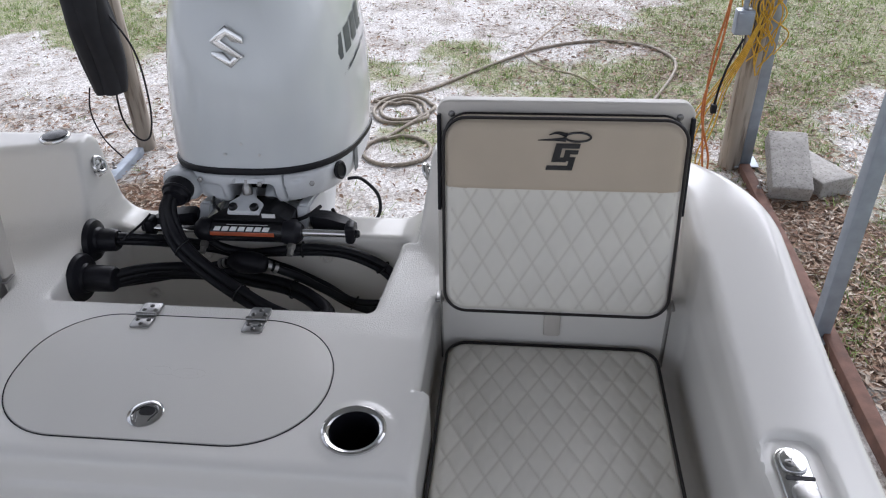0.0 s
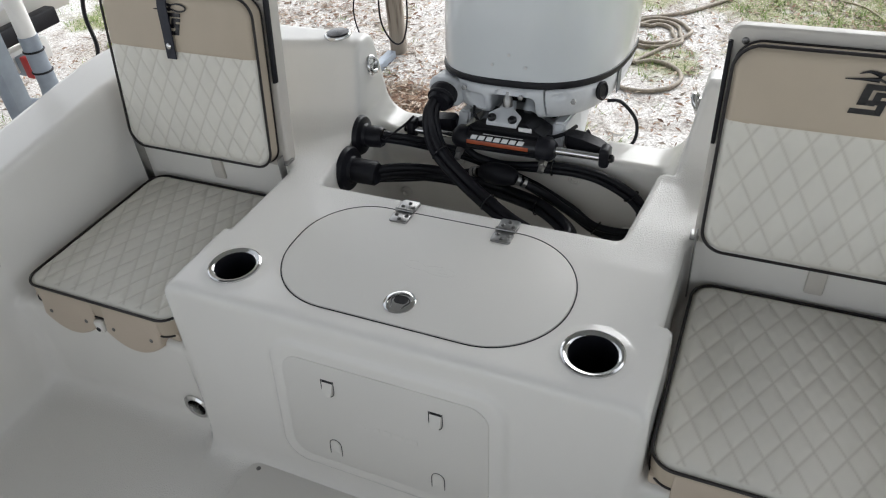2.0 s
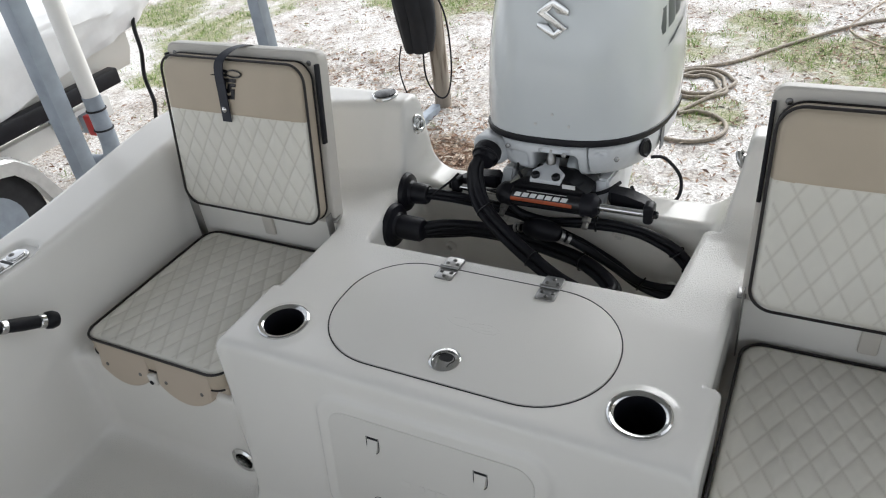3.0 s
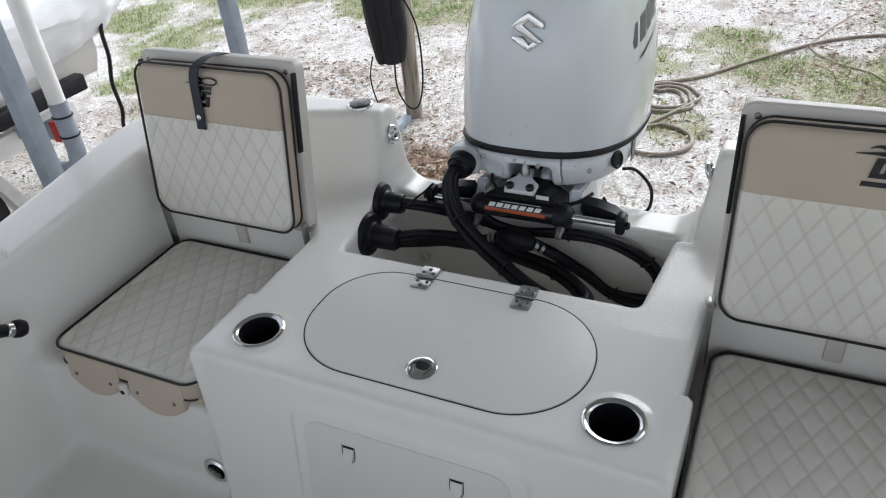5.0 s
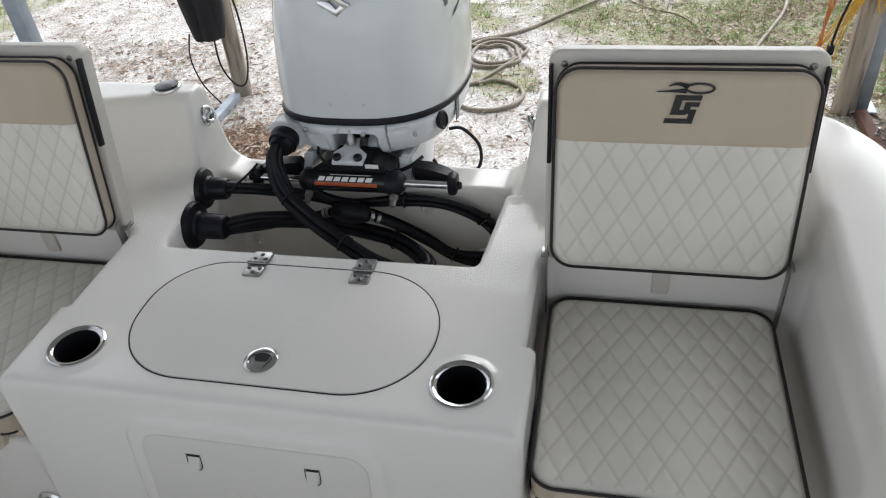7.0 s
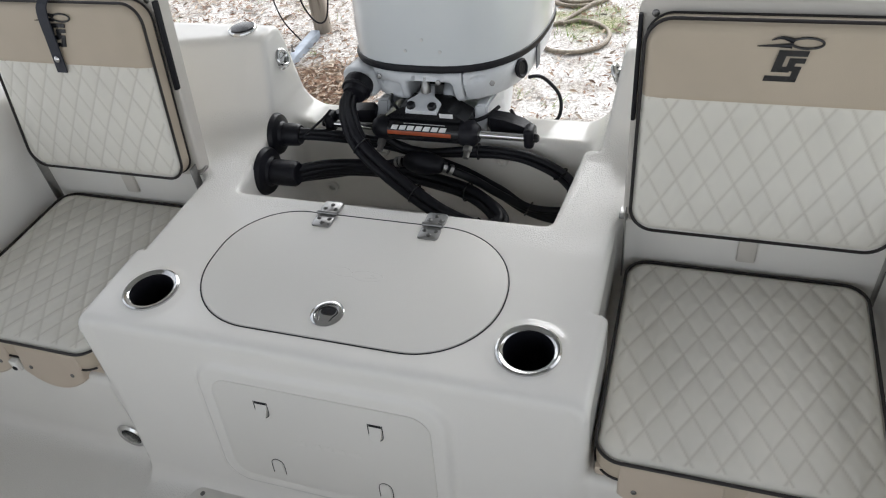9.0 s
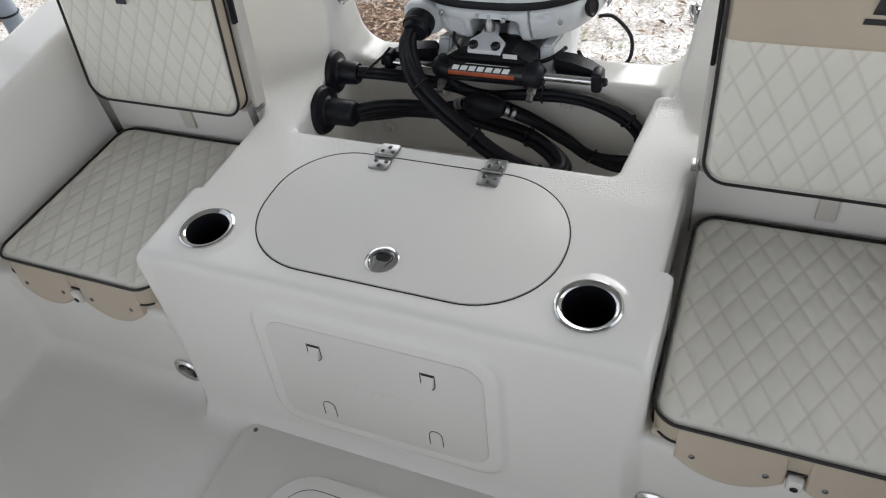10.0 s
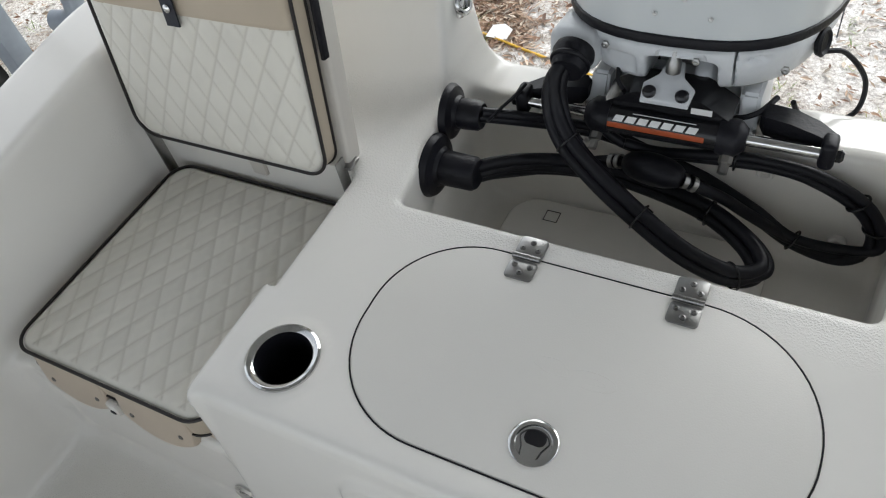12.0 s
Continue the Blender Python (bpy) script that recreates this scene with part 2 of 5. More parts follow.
def field_mesh(name, f, xs, ys, zs):
    """A closed skin round the region where f < 0, on a grid."""
    xs, ys, zs = (np.asarray(a, np.float32) for a in (xs, ys, zs))
    X, Y, Z = np.meshgrid(xs, ys, zs, indexing="ij", sparse=True)
    F = np.broadcast_to(f(X, Y, Z), (len(xs), len(ys), len(zs))).astype(np.float32)
    S = F < 0
    corners = [(i, j, k) for i in (0, 1) for j in (0, 1) for k in (0, 1)]
    sh = tuple(n - 1 for n in F.shape)
    cut = lambda A, c: A[c[0]:c[0] + sh[0], c[1]:c[1] + sh[1], c[2]:c[2] + sh[2]]
    cnt = sum(cut(S, c).astype(np.int8) for c in corners)
    act = np.argwhere((cnt > 0) & (cnt < 8))
    ids = np.full(sh, -1, np.int32)
    ids[tuple(act.T)] = np.arange(len(act))
    pos = np.zeros((len(act), 3))
    num = np.zeros(len(act))
    ax = (xs, ys, zs)
    for a in corners:
        for d in range(3):
            if a[d]:
                continue
            b = tuple(v + (i == d) for i, v in enumerate(a))
            ia, ib = act + a, act + b
            fa, fb = F[tuple(ia.T)], F[tuple(ib.T)]
            hit = (fa < 0) != (fb < 0)
            t = np.where(hit, fa / np.where(hit, fa - fb, 1), 0)
            for e in range(3):
                pa, pb = ax[e][ia[:, e]], ax[e][ib[:, e]]
                pos[:, e] += np.where(hit, pa + t * (pb - pa), 0)
            num += hit
    pos /= num[:, None]
    for _ in range(3):
        p = [pos[:, e].copy() for e in range(3)]
        v = f(*p)
        g = np.zeros_like(pos)
        for e in range(3):
            q = [c.copy() for c in p]
            q[e] += 0.0008
            g[:, e] = (f(*q) - v) / 0.0008
        g2 = np.maximum((g * g).sum(1), 0.05)
        pos -= np.clip(v / g2, -0.004, 0.004)[:, None] * g
    quads = []
    for d in range(3):
        u, w = (d + 1) % 3, (d + 2) % 3
        a = np.take(S, range(S.shape[d] - 1), d)
        b = np.take(S, range(1, S.shape[d]), d)
        e = np.argwhere(a != b)
        e = e[(e[:, u] > 0) & (e[:, w] > 0) & (e[:, u] < S.shape[u] - 1) & (e[:, w] < S.shape[w] - 1)]
        inside = a[tuple(e.T)]
        o = np.eye(3, dtype=int)
        q = np.stack([ids[tuple((e - du * o[u] - dw * o[w]).T)] for du, dw in ((1, 1), (0, 1), (0, 0), (1, 0))], 1)
        quads.append(np.where(inside[:, None], q, q[:, ::-1]))
    quads = np.concatenate(quads)
    me = bpy.data.meshes.new(name)
    me.vertices.add(len(pos))
    me.vertices.foreach_set("co", pos.astype(np.float32).ravel())
    me.loops.add(quads.size)
    me.loops.foreach_set("vertex_index", quads.astype(np.int32).ravel())
    me.polygons.add(len(quads))
    me.polygons.foreach_set("loop_start", np.arange(0, quads.size, 4, dtype=np.int32))
    me.update(calc_edges=True)
    me.validate()
    return me


def rbox(x, y, z, lo, hi, r):
    """Distance to a rounded box."""
    d = []
    for c, a, b in zip((x, y, z), lo, hi):
        d.append(np.abs(c - (a + b) / 2) - (b - a) / 2 + r)
    out = np.sqrt(sum(np.maximum(v, 0) ** 2 for v in d))
    return out + np.minimum(np.maximum(np.maximum(d[0], d[1]), d[2]), 0) - r


def rrect(x, y, cx, cy, sx, sy, r):
    dx, dy = np.abs(x - cx) - sx / 2 + r, np.abs(y - cy) - sy / 2 + r
    return np.sqrt(np.maximum(dx, 0) ** 2 + np.maximum(dy, 0) ** 2) + np.minimum(np.maximum(dx, dy), 0) - r


# ---- the boat: one moulded liner with its gunwales, seat bays, box and motor well ----
FLOOR, TOP, RIM, GROUND = 0.20, 0.62, 0.72, -0.45


def liner(x, y, z):
    ax = np.abs(x)
    plan = rrect(x, y, 0, -0.84, 2.13, 3.12, 0.34)
    rise = np.clip((y + 0.15) / 0.75, 0, 1)
    hull = smax(plan, z - RIM - 0.068 * rise * rise * (3 - 2 * rise), 0.03)
    front = y + 0.085 + 0.13 * (TOP - z)
    step = np.clip((ax - 0.425) / 0.03, 0, 1)
    front = front * (1 - step) + (y + 0.100) * step
    cockpit = smax(smax(ax - 0.917, front, 0.05), FLOOR - z, 0.05)
    cockpit = smax(cockpit, -2.25 - y, 0.05)
    f = smax(hull, -cockpit, 0.018)
    # open space above the box and the stern platform
    slope = y - 0.552 - 0.52 * (z - TOP) + 0.25 * np.maximum(ax - 0.45, 0)
    above = smax(smax(ax - 0.905, slope, 0.05), TOP - z, 0.05)
    f = smax(f, -above, 0.022)
    # moulded pads on the side walls beside the seats
    f = smin(f, rbox(ax, y, z, (0.890, -0.10, 0.30), (0.95, 0.20, 0.605), 0.010), 0.014)
    # seat bays
    inner = np.where(y < 0.10, 0.452, 0.432)
    bay = smax(smax(rrect(ax, y, 0.6715, 0.0, 0.475, 0.70, 0.04), inner - ax, 0.008), 0.46 - z, 0.015)
    f = smax(f, -bay, 0.018)
    # motor well and the cut in the transom
    side = np.where(x < 0, ax - 0.336, ax - 0.320) - 0.09 * (y - 0.30)
    well = smax(smax(side, 0.301 - y, 0.022), smax(y - 0.622, 0.33 - z, 0.04), 0.04)
    f = smax(f, -well, 0.016)
    notch = smax(rrect(x * 0.37 / (0.37 + 0.15 * np.clip(z - 0.58, 0, 0.3)), z, 0, 1.077, 0.74, 1.0, 0.055), 0.54 - y, 0.01)
    f = smax(f, -notch, 0.014)
    # cup holders, front panel frame, drain, cleat pockets
    cup = np.maximum(np.sqrt((ax - 0.345) ** 2 + y ** 2) - 0.0405, 0.50 - z)
    f = smax(f, -cup, 0.006)
    boss = smax(np.sqrt((ax - 0.345) ** 2 + y ** 2) - 0.060, z - TOP - 0.003, 0.006)
    f = np.maximum(smin(f, boss, 0.006), -cup)
    frame_pad = smax(rrect(x, z, 0.005, 0.42, 0.455, 0.295, 0.05), -(front + 0.008), 0.01)
    f = smin(f, smax(frame_pad, front - 0.03, 0.01), 0.012)
    drain = np.maximum(np.sqrt((ax - 0.478) ** 2 + (z - 0.272) ** 2) - 0.022, -y - 0.30)
    f = smax(f, -np.maximum(drain, y - 0.05), 0.006)
    pocket = smax(rrect(ax, y, 0.960, -0.150, 0.075, 0.20, 0.03), RIM - 0.008 - z, 0.006)
    f = smax(f, -pocket, 0.008)
    return f


boat = thing("motor_boat", "white moulded fibreglass skiff with glossy gelcoat and a motor well", "boat")
grid_y = np.concatenate([np.arange(-2.44, -0.40, 0.05), np.arange(-0.40, 0.88, 0.0065)])
hull_mesh = field_mesh("hull", liner, np.arange(-1.105, 1.106, 0.0065), grid_y, np.arange(-0.02, 0.83, 0.0065))
link("hull", hull_mesh, GEL, boat, "glossy off-white moulded fibreglass liner")

# ---- fittings moulded or screwed to the boat ----
FRONT = Matrix.Translation((0.005, -0.085 - 0.13 * (TOP - 0.42), 0.42)) @ Matrix.Rotation(radians(82.6), 4, "X")


def screw_head(parent, m, r=0.004):
    b = lathe([(r, 0), (r, 0.0008), (r * 0.7, 0.0018), (r * 0.35, 0.0020), (r * 0.3, 0.0010), (0, 0.0010)], 12, m)
    return part("screw", b, SCREW, parent)


# hatch lid with hinges and latch
LID_EDGE = corners(-0.277, 0.283, -0.043, 0.258, 0.152, 0.130, 0.143, 0.140)
LID_SEAM = corners(-0.2788, 0.2848, -0.0448, 0.2598, 0.1538, 0.1318, 0.1448, 0.1418)
lid = part("hatch_lid", slab(LID_EDGE, 0.004, 0.0018, Matrix.Translation((0, 0, TOP + 0.0018)), seg=3), LID, boat, "smooth off-white oval hatch lid")
part("lid_gasket", tube([(x, y, TOP + 0.0001) for x, y in LID_SEAM], 0.0012, 6, 0, True), BLACK, lid, "thin dark gap seal")
# faint moulded fish outline on the lid
MARK_Z = TOP + 0.0011
fish = tube([(0.034 + 0.030 * math.cos(a), 0.108 + 0.012 * math.sin(a), MARK_Z) for a in [i * math.pi / 12 for i in range(24)]], 0.0010, 6, 2, True)
tube([(0.026, 0.111, MARK_Z), (0.040, 0.112, MARK_Z), (0.052, 0.106, MARK_Z), (0.030, 0.103, MARK_Z)], 0.0009, 6, 6, False, fish)
tube([(0.005, 0.112, MARK_Z), (-0.012, 0.122, MARK_Z), (-0.035, 0.120, MARK_Z)], 0.0010, 6, 6, False, fish)
tube([(0.006, 0.103, MARK_Z), (-0.015, 0.101, MARK_Z), (-0.032, 0.106, MARK_Z), (-0.045, 0.114, MARK_Z)], 0.0010, 6, 6, False, fish)
part("moulded_mark", fish, LID, lid)
for hx in (-0.108, 0.108):
    at = Matrix.Translation((hx, 0.256, TOP + 0.0045))
    hinge = part("hinge", slab(outline(0.040, 0.032, 0.006, 4), 0.004, 0.001, at @ Matrix.Translation((0, 0.021, 0))), STEEL, lid, "brushed steel butt hinge")
    part("hinge_leaf", slab(outline(0.040, 0.032, 0.006, 4), 0.004, 0.001, at @ Matrix.Translation((0, -0.021, 0))), STEEL, hinge)
    for k in range(5):
        part("knuckle", lathe([(0, -0.0038), (0.0042, -0.0038), (0.0042, 0.0038), (0, 0.0038)], 12, at @ Matrix.Translation((-0.016 + 0.008 * k, 0, 0.0015)) @ Matrix.Rotation(radians(90), 4, "Y")), STEEL, hinge)
    for sx, sy in ((-0.011, 0.015), (0.011, 0.015), (0, 0.027), (-0.011, -0.015), (0.011, -0.015), (0, -0.027)):
        screw_head(hinge, at @ Matrix.Translation((sx, sy, 0)), 0.0044)
LATCH_AT = Matrix.Translation((0.0, 0.010, TOP + 0.0015))
latch = part("latch", lathe([(0.0290, 0), (0.0290, 0.002), (0.0270, 0.0034), (0.0215, 0.0034), (0.0205, 0.0008), (0, 0.0006)], 40, LATCH_AT), CHROME, lid, "polished steel lift-ring latch")
pull = [(0.017 * math.cos(math.pi * i / 8), 0.013 + 0.013 * math.sin(math.pi * i / 8), TOP + 0.0026) for i in range(9)]
part("latch_pull", tube(pull + [(-0.012, 0.002, TOP + 0.0026), (-0.008, -0.011, TOP + 0.0026), (0.008, -0.011, TOP + 0.0026), (0.012, 0.002, TOP + 0.0026)], 0.0009, 8, 3, True), BLACKGLOSS, latch)
part("latch_finger", slab(outline(0.026, 0.018, 0.008, 6), 0.001, 0, Matrix.Translation((0, 0.016, TOP + 0.0026))), BLACKGLOSS, latch, "dark finger recess")

# cup holders
for cx in (-0.345, 0.345):
    m = Matrix.Translation((cx, 0, TOP + 0.003))
    rim = part("cup_holder", lathe([(0.0515, 0), (0.051, 0.0030), (0.0478, 0.0048), (0.0432, 0.0040), (0.0398, 0.001), (0.0396, -0.004), (0.0405, -0.006), (0.0515, -0.002)], 48, m), CHROME, boat, "polished steel cup holder rim")
    part("cup", lathe([(0.0398, 0), (0.0392, -0.002), (0.037, -0.105), (0.030, -0.112), (0, -0.112), (0, -0.114), (0.0312, -0.114), (0.0398, -0.106)], 40, m), BLACK, rim, "black cup liner")

# front access panel with four locking tabs
panel = part("access_panel", slab(outline(0.404, 0.244, 0.038, 10), 0.010, 0.003, FRONT @ Matrix.Translation((0, 0, 0.0108))), LID, boat, "off-white plastic access panel")
for px, py, lift in ((-0.106, 0.068, 1), (0.106, 0.068, 1), (-0.106, -0.078, 0), (0.106, -0.078, 0)):
    at = FRONT @ Matrix.Translation((px, py, 0.0112))
    u = [(0.0125, 0.020), (0.0125, -0.004), (0.009, -0.014), (0, -0.018), (-0.009, -0.014), (-0.0125, -0.004), (-0.0125, 0.020)]
    if not lift:
        u = [(x, -y) for x, y in u]
    b = tube([(x, y, 0) for x, y in u], 0.0008 if lift else 0.0007, 6, 4)
    b.transform(at)
    slot = part("tab_slot", b, BLACK, panel, "thin dark slot round a tab")
    tongue = [(0.0105, 0.0145), (0.0105, -0.004), (0.008, -0.012), (0, -0.0155), (-0.008, -0.012), (-0.0105, -0.004), (-0.0105, 0.0145)]
    if not lift:
        tongue = [(x, -y) for x, y in tongue][::-1]
    tilt = Matrix.Rotation(radians(-16 if lift else 0), 4, "X")
    part("tab", slab(tongue[::-1], 0.003, 0.001, at @ Matrix.Translation((0, 0, 0.004 if lift else 0.0006)) @ tilt), LID, panel)
    if lift:
        part("tab_gap", slab([(-0.011, 0.014), (0.011, 0.014), (0.011, 0.0195), (-0.011, 0.0195)], 0.001, 0, at), BLACK, panel, "open dark slot")
for i, (wx, ww) in enumerate(((-0.045, 0.02), (-0.012, 0.012), (0.008, 0.016), (0.03, 0.02), (0.058, 0.022))):
    part("embossed_bar", box(ww, 0.012, 0.0012, (0, 0, 0), 0.0004, 1, rot=None), LID, panel).matrix_basis = FRONT @ Matrix.Translation((wx, 0.0, 0.0107))

# cockpit sole plate, drains
sole = part("sole_plate", slab(outline(0.65, 1.2, 0.03, 6), 0.024, 0.004, Matrix.Translation((0.005, -0.742, FLOOR + 0.016))), LID, boat, "lift-out cockpit sole panel with screws")
sole_frame = part("sole_hatch_frame", slab(outline(0.42, 0.50, 0.09, 8), 0.012, 0.004, Matrix.Translation((0.02, -0.46, FLOOR + 0.024)), seg=3), GEL, sole, "raised off-white hatch frame")
part("sole_hatch_gap", tube([(x + 0.02, y - 0.46, FLOOR + 0.0238) for x, y in outline(0.36, 0.44, 0.06, 8)], 0.0008, 6, 0, True), BLACK, sole_frame, "thin dark hatch gap")
part("sole_hatch_slot", tube([(x, -0.262 - y, FLOOR + 0.0238) for x, y in ((-0.075, 0.0), (-0.05, 0.0), (-0.05, 0.03), (-0.075, 0.03))], 0.0009, 6, 0, True), BLACK, sole_frame)
for sx in (-0.295, 0.305):
    for sy in (-0.16, -0.45):
        screw_head(sole, Matrix.Translation((sx, sy, FLOOR + 0.016)), 0.005)
for s in (-1, 1):
    yy = -0.100
    d = part("drain_ring", lathe([(0.034, 0), (0.034, 0.003), (0.029, 0.007), (0.0225, 0.005), (0.0205, -0.004), (0.0205, -0.05), (0.0225, -0.05), (0.0225, -0.002)], 32, Matrix.Translation((s * 0.478, yy - 0.001, 0.272)) @ Matrix.Rotation(radians(90), 4, "X")), CHROME, boat, "polished steel drain fitting")
    part("drain_throat", lathe([(0.0203, -0.045), (0, -0.045), (0, -0.047), (0.0203, -0.047)], 24, Matrix.Translation((s * 0.478, yy - 0.001, 0.272)) @ Matrix.Rotation(radians(82.6), 4, "X")), BLACK, d, "dark drain throat")


# pull-up cleats in the gunwale pockets
def cleat(x, y):
    at = Matrix.Translation((x, y, RIM - 0.005))
    pts = [(0.022 * math.cos(a), (0.058 if math.sin(a) > 0 else -0.058) + 0.022 * math.sin(a)) for a in [2 * math.pi * i / 40 for i in range(40)]]
    base = part("cleat", slab(pts, 0.006, 0.003, at @ Matrix.Translation((0, 0, 0.004)), seg=3), CHROME, boat, "polished steel pull-up cleat")
    for s in (-1, 1):
        part("cleat_pad", slab(outline(0.033, 0.038, 0.013, 6), 0.005, 0.0025, at @ Matrix.Translation((0, s * 0.053, 0.008)), seg=3), CHROME, base)
        screw_head(base, at @ Matrix.Translation((-0.006, s * 0.048, 0.008)), 0.0065)
        part("cleat_slot", slab(outline(0.037, 0.007, 0.003, 3), 0.001, 0, at @ Matrix.Translation((0.003, s * 0.0275, 0.0046))), BLACK, base, "dark slot")
    part("cleat_bar", slab(outline(0.034, 0.034, 0.013, 6), 0.008, 0.004, at @ Matrix.Translation((0.003, 0, 0.009)), seg=3), STEEL, base)


cleat(0.955, -0.150)
cleat(-0.955, -0.150)

# pop-up stern light and the stern eyes
def stern_light(x, y):
    m = Matrix.Translation((x, y, RIM + 0.066))
    l = part("stern_light", lathe([(0.034, 0), (0.034, 0.004), (0.0325, 0.007), (0.030, 0.008), (0.029, 0.006), (0, 0.006)], 36, m), CHROME, boat, "flush stern light with a dark lens")
    part("lens", lathe([(0.0285, 0.0055), (0.026, 0.010), (0.010, 0.0125), (0, 0.013)], 30, m), BLACKGLOSS, l, "dark lens")


stern_light(-0.473, 0.674)
for s in (-1, 1):
    eye = part("stern_eye", ring(0.018, 0.006, (s * 0.386, 0.672, 0.722), Matrix.Rotation(radians(65), 4, "Y"), sides=24), CHROME, boat, "polished stern eye")
    part("eye_base", lathe([(0.022, 0), (0.022, 0.005), (0.014, 0.010), (0, 0.010)], 20, Matrix.Translation((s * 0.394, 0.672, 0.712)) @ Matrix.Rotation(radians(-90 * s), 4, "Y")), CHROME, eye)

# motor well: access plate, bolts
plate_pts = outline(0.47, 0.17, 0.06, 8)
acc = part("well_plate", slab(plate_pts, 0.05, 0.008, Matrix.Translation((-0.05, 0.515, 0.362)), seg=3), GEL, boat, "off-white moulded access plate in the motor well")
for px in (-0.20, 0.03):
    b = tube([(px - 0.013, 0.545, 0.3625), (px - 0.013, 0.57, 0.3625), (px + 0.013, 0.57, 0.3625), (px + 0.013, 0.545, 0.3625)], 0.001, 6, 0, True)
    part("plate_tab", b, BLACK, acc)
for bx, bz in ((-0.306, 0.394), (0.274, 0.395), (-0.145, 0.52), (0.145, 0.52)):
    m = Matrix.Translation((bx, 0.621, bz)) @ Matrix.Rotation(radians(90), 4, "X")
    part("well_bolt", lathe([(0.0145, 0), (0.0145, 0.008), (0.011, 0.012), (0.0075, 0.011), (0.006, 0.003), (0, 0.003)], 20, m), LID, boat, "round plastic through-hull bolt cap")

# hose flanges on the side of the well
def flange(y, z, r, length, ang):
    side = -(0.336 + 0.09 * (y - 0.30))
    m = Matrix.Translation((side + 0.002, y, z)) @ Matrix.Rotation(radians(90), 4, "Y") @ Matrix.Rotation(radians(ang), 4, "X")
    f = tagged(part("rigging_flange", lathe([(r, 0), (r, 0.004), (r * 0.92, 0.011), (r * 0.62, 0.016), (r * 0.55, 0.022), (0, 0.022)], 36, m), BLACK), "round black rubber rigging flange on the well wall", "flange", "rigging flanges")
    part("boot", lathe([(r * 0.50, 0.012), (r * 0.54, 0.03), (r * 0.52, length), (r * 0.44, length + 0.006), (r * 0.3, length + 0.003), (0, length)], 30, m), BLACK, f, "black ribbed rubber boot")
    return f


flange(0.425, 0.578, 0.054, 0.075, 0)
flange(0.515, 0.616, 0.048, 0.055, -4)


# ---- jump seats ----
def quilt_vinyl():
    m = VINYL.copy()
    m.name = "quilted_vinyl"
    nt = m.node_tree
    b = nt.nodes["Principled BSDF"]
    src = b.inputs["Base Color"].links[0].from_socket
    at = nt.nodes.new("ShaderNodeAttribute")
    at.attribute_name = "stitch"
    mix = nt.nodes.new("ShaderNodeMix")
    mix.data_type = "RGBA"
    mix.inputs[7].default_value = (0.34, 0.30, 0.24, 1)
    nt.links.new(at.outputs["Fac"], mix.inputs[0])
    nt.links.new(src, mix.inputs[6])
    nt.links.new(mix.outputs[2], b.inputs["Base Color"])
    return m


QUILT = quilt_vinyl()
PU, PV = 0.0445, 0.078


def stitch(x, y):
    u, v = x / PU, y / PV
    g = math.hypot(1 / PU, 1 / PV)
    d1 = np.abs(u + v - np.round(u + v)) / g
    d2 = np.abs(u - v - np.round(u - v)) / g
    return np.minimum(d1, d2)


def cushion(name, w, h, thick, quilt_top, parent, m, label):
    """A quilted cushion in its own frame, its face at z = thick; the part above quilt_top is plain tan."""
    def f(x, y, z):
        edge = rrect(x, y, 0, 0, w, h, 0.04)
        d = stitch(x, y)
        inside = np.clip(-edge / 0.018, 0, 1) * np.clip((quilt_top - y) / 0.006, 0, 1)
        relief = inside * (0.0036 * np.clip(d / 0.012, 0, 1) ** 0.6 - 0.0036) + 0.004 * np.clip(-edge / 0.08, 0, 1)
        crease = -0.002 * np.exp(-((y - quilt_top) / 0.003) ** 2)
        return smax(smax(edge, z - thick - relief - crease, 0.022), -z, 0.012)
    me = field_mesh(name, f, np.arange(-w / 2 - 0.012, w / 2 + 0.013, 0.0027), np.arange(-h / 2 - 0.012, h / 2 + 0.013, 0.0027), np.arange(-0.008, thick + 0.016, 0.004))
    co = np.zeros(len(me.vertices) * 3, np.float32)
    me.vertices.foreach_get("co", co)
    co = co.reshape(-1, 3)
    edge = rrect(co[:, 0], co[:, 1], 0, 0, w, h, 0.04)
    s = np.exp(-(stitch(co[:, 0], co[:, 1]) / 0.0019) ** 2) * (edge < -0.012) * (co[:, 1] < quilt_top) * (co[:, 2] > thick * 0.6)
    a = me.attributes.new("stitch", "FLOAT", "POINT")
    a.data.foreach_set("value", (s * 0.34).astype(np.float32))
    idx = np.zeros(len(me.polygons) * 4, np.int32)
    me.polygons.foreach_get("vertices", idx)
    c = co[idx].reshape(-1, 4, 3).mean(1)
    tan = (c[:, 1] > quilt_top) | (c[:, 2] < thick - 0.012)
    ob = link(name, me, [QUILT, TAN], parent, label)
    me.polygons.foreach_set("material_index", tan.astype(np.int32))
    ob.matrix_basis = m
    for zz, k in ((thick - 0.006, 0.0029), (0.008, 0.0022)):
        pipe = tube([(x * (w + 0.004) / w, y * (h + 0.004) / h, zz) for x, y in outline(w - 0.002, h - 0.002, 0.04, 8)], k, 8, 0, True)
        part("piping", pipe, PIPING, ob, "dark brown piping")
    return ob


seat = thing("jump_seat", "folding jump seat with white diamond-quilted vinyl and tan trim, raised backrest", "boat seat", (0.661, 0, 0), "stern jump seats")
cushion("seat_cushion", 0.402, 0.436, 0.058, 9.0, seat, Matrix.Translation((0, 0.119, 0.470)), "white quilted vinyl seat cushion")
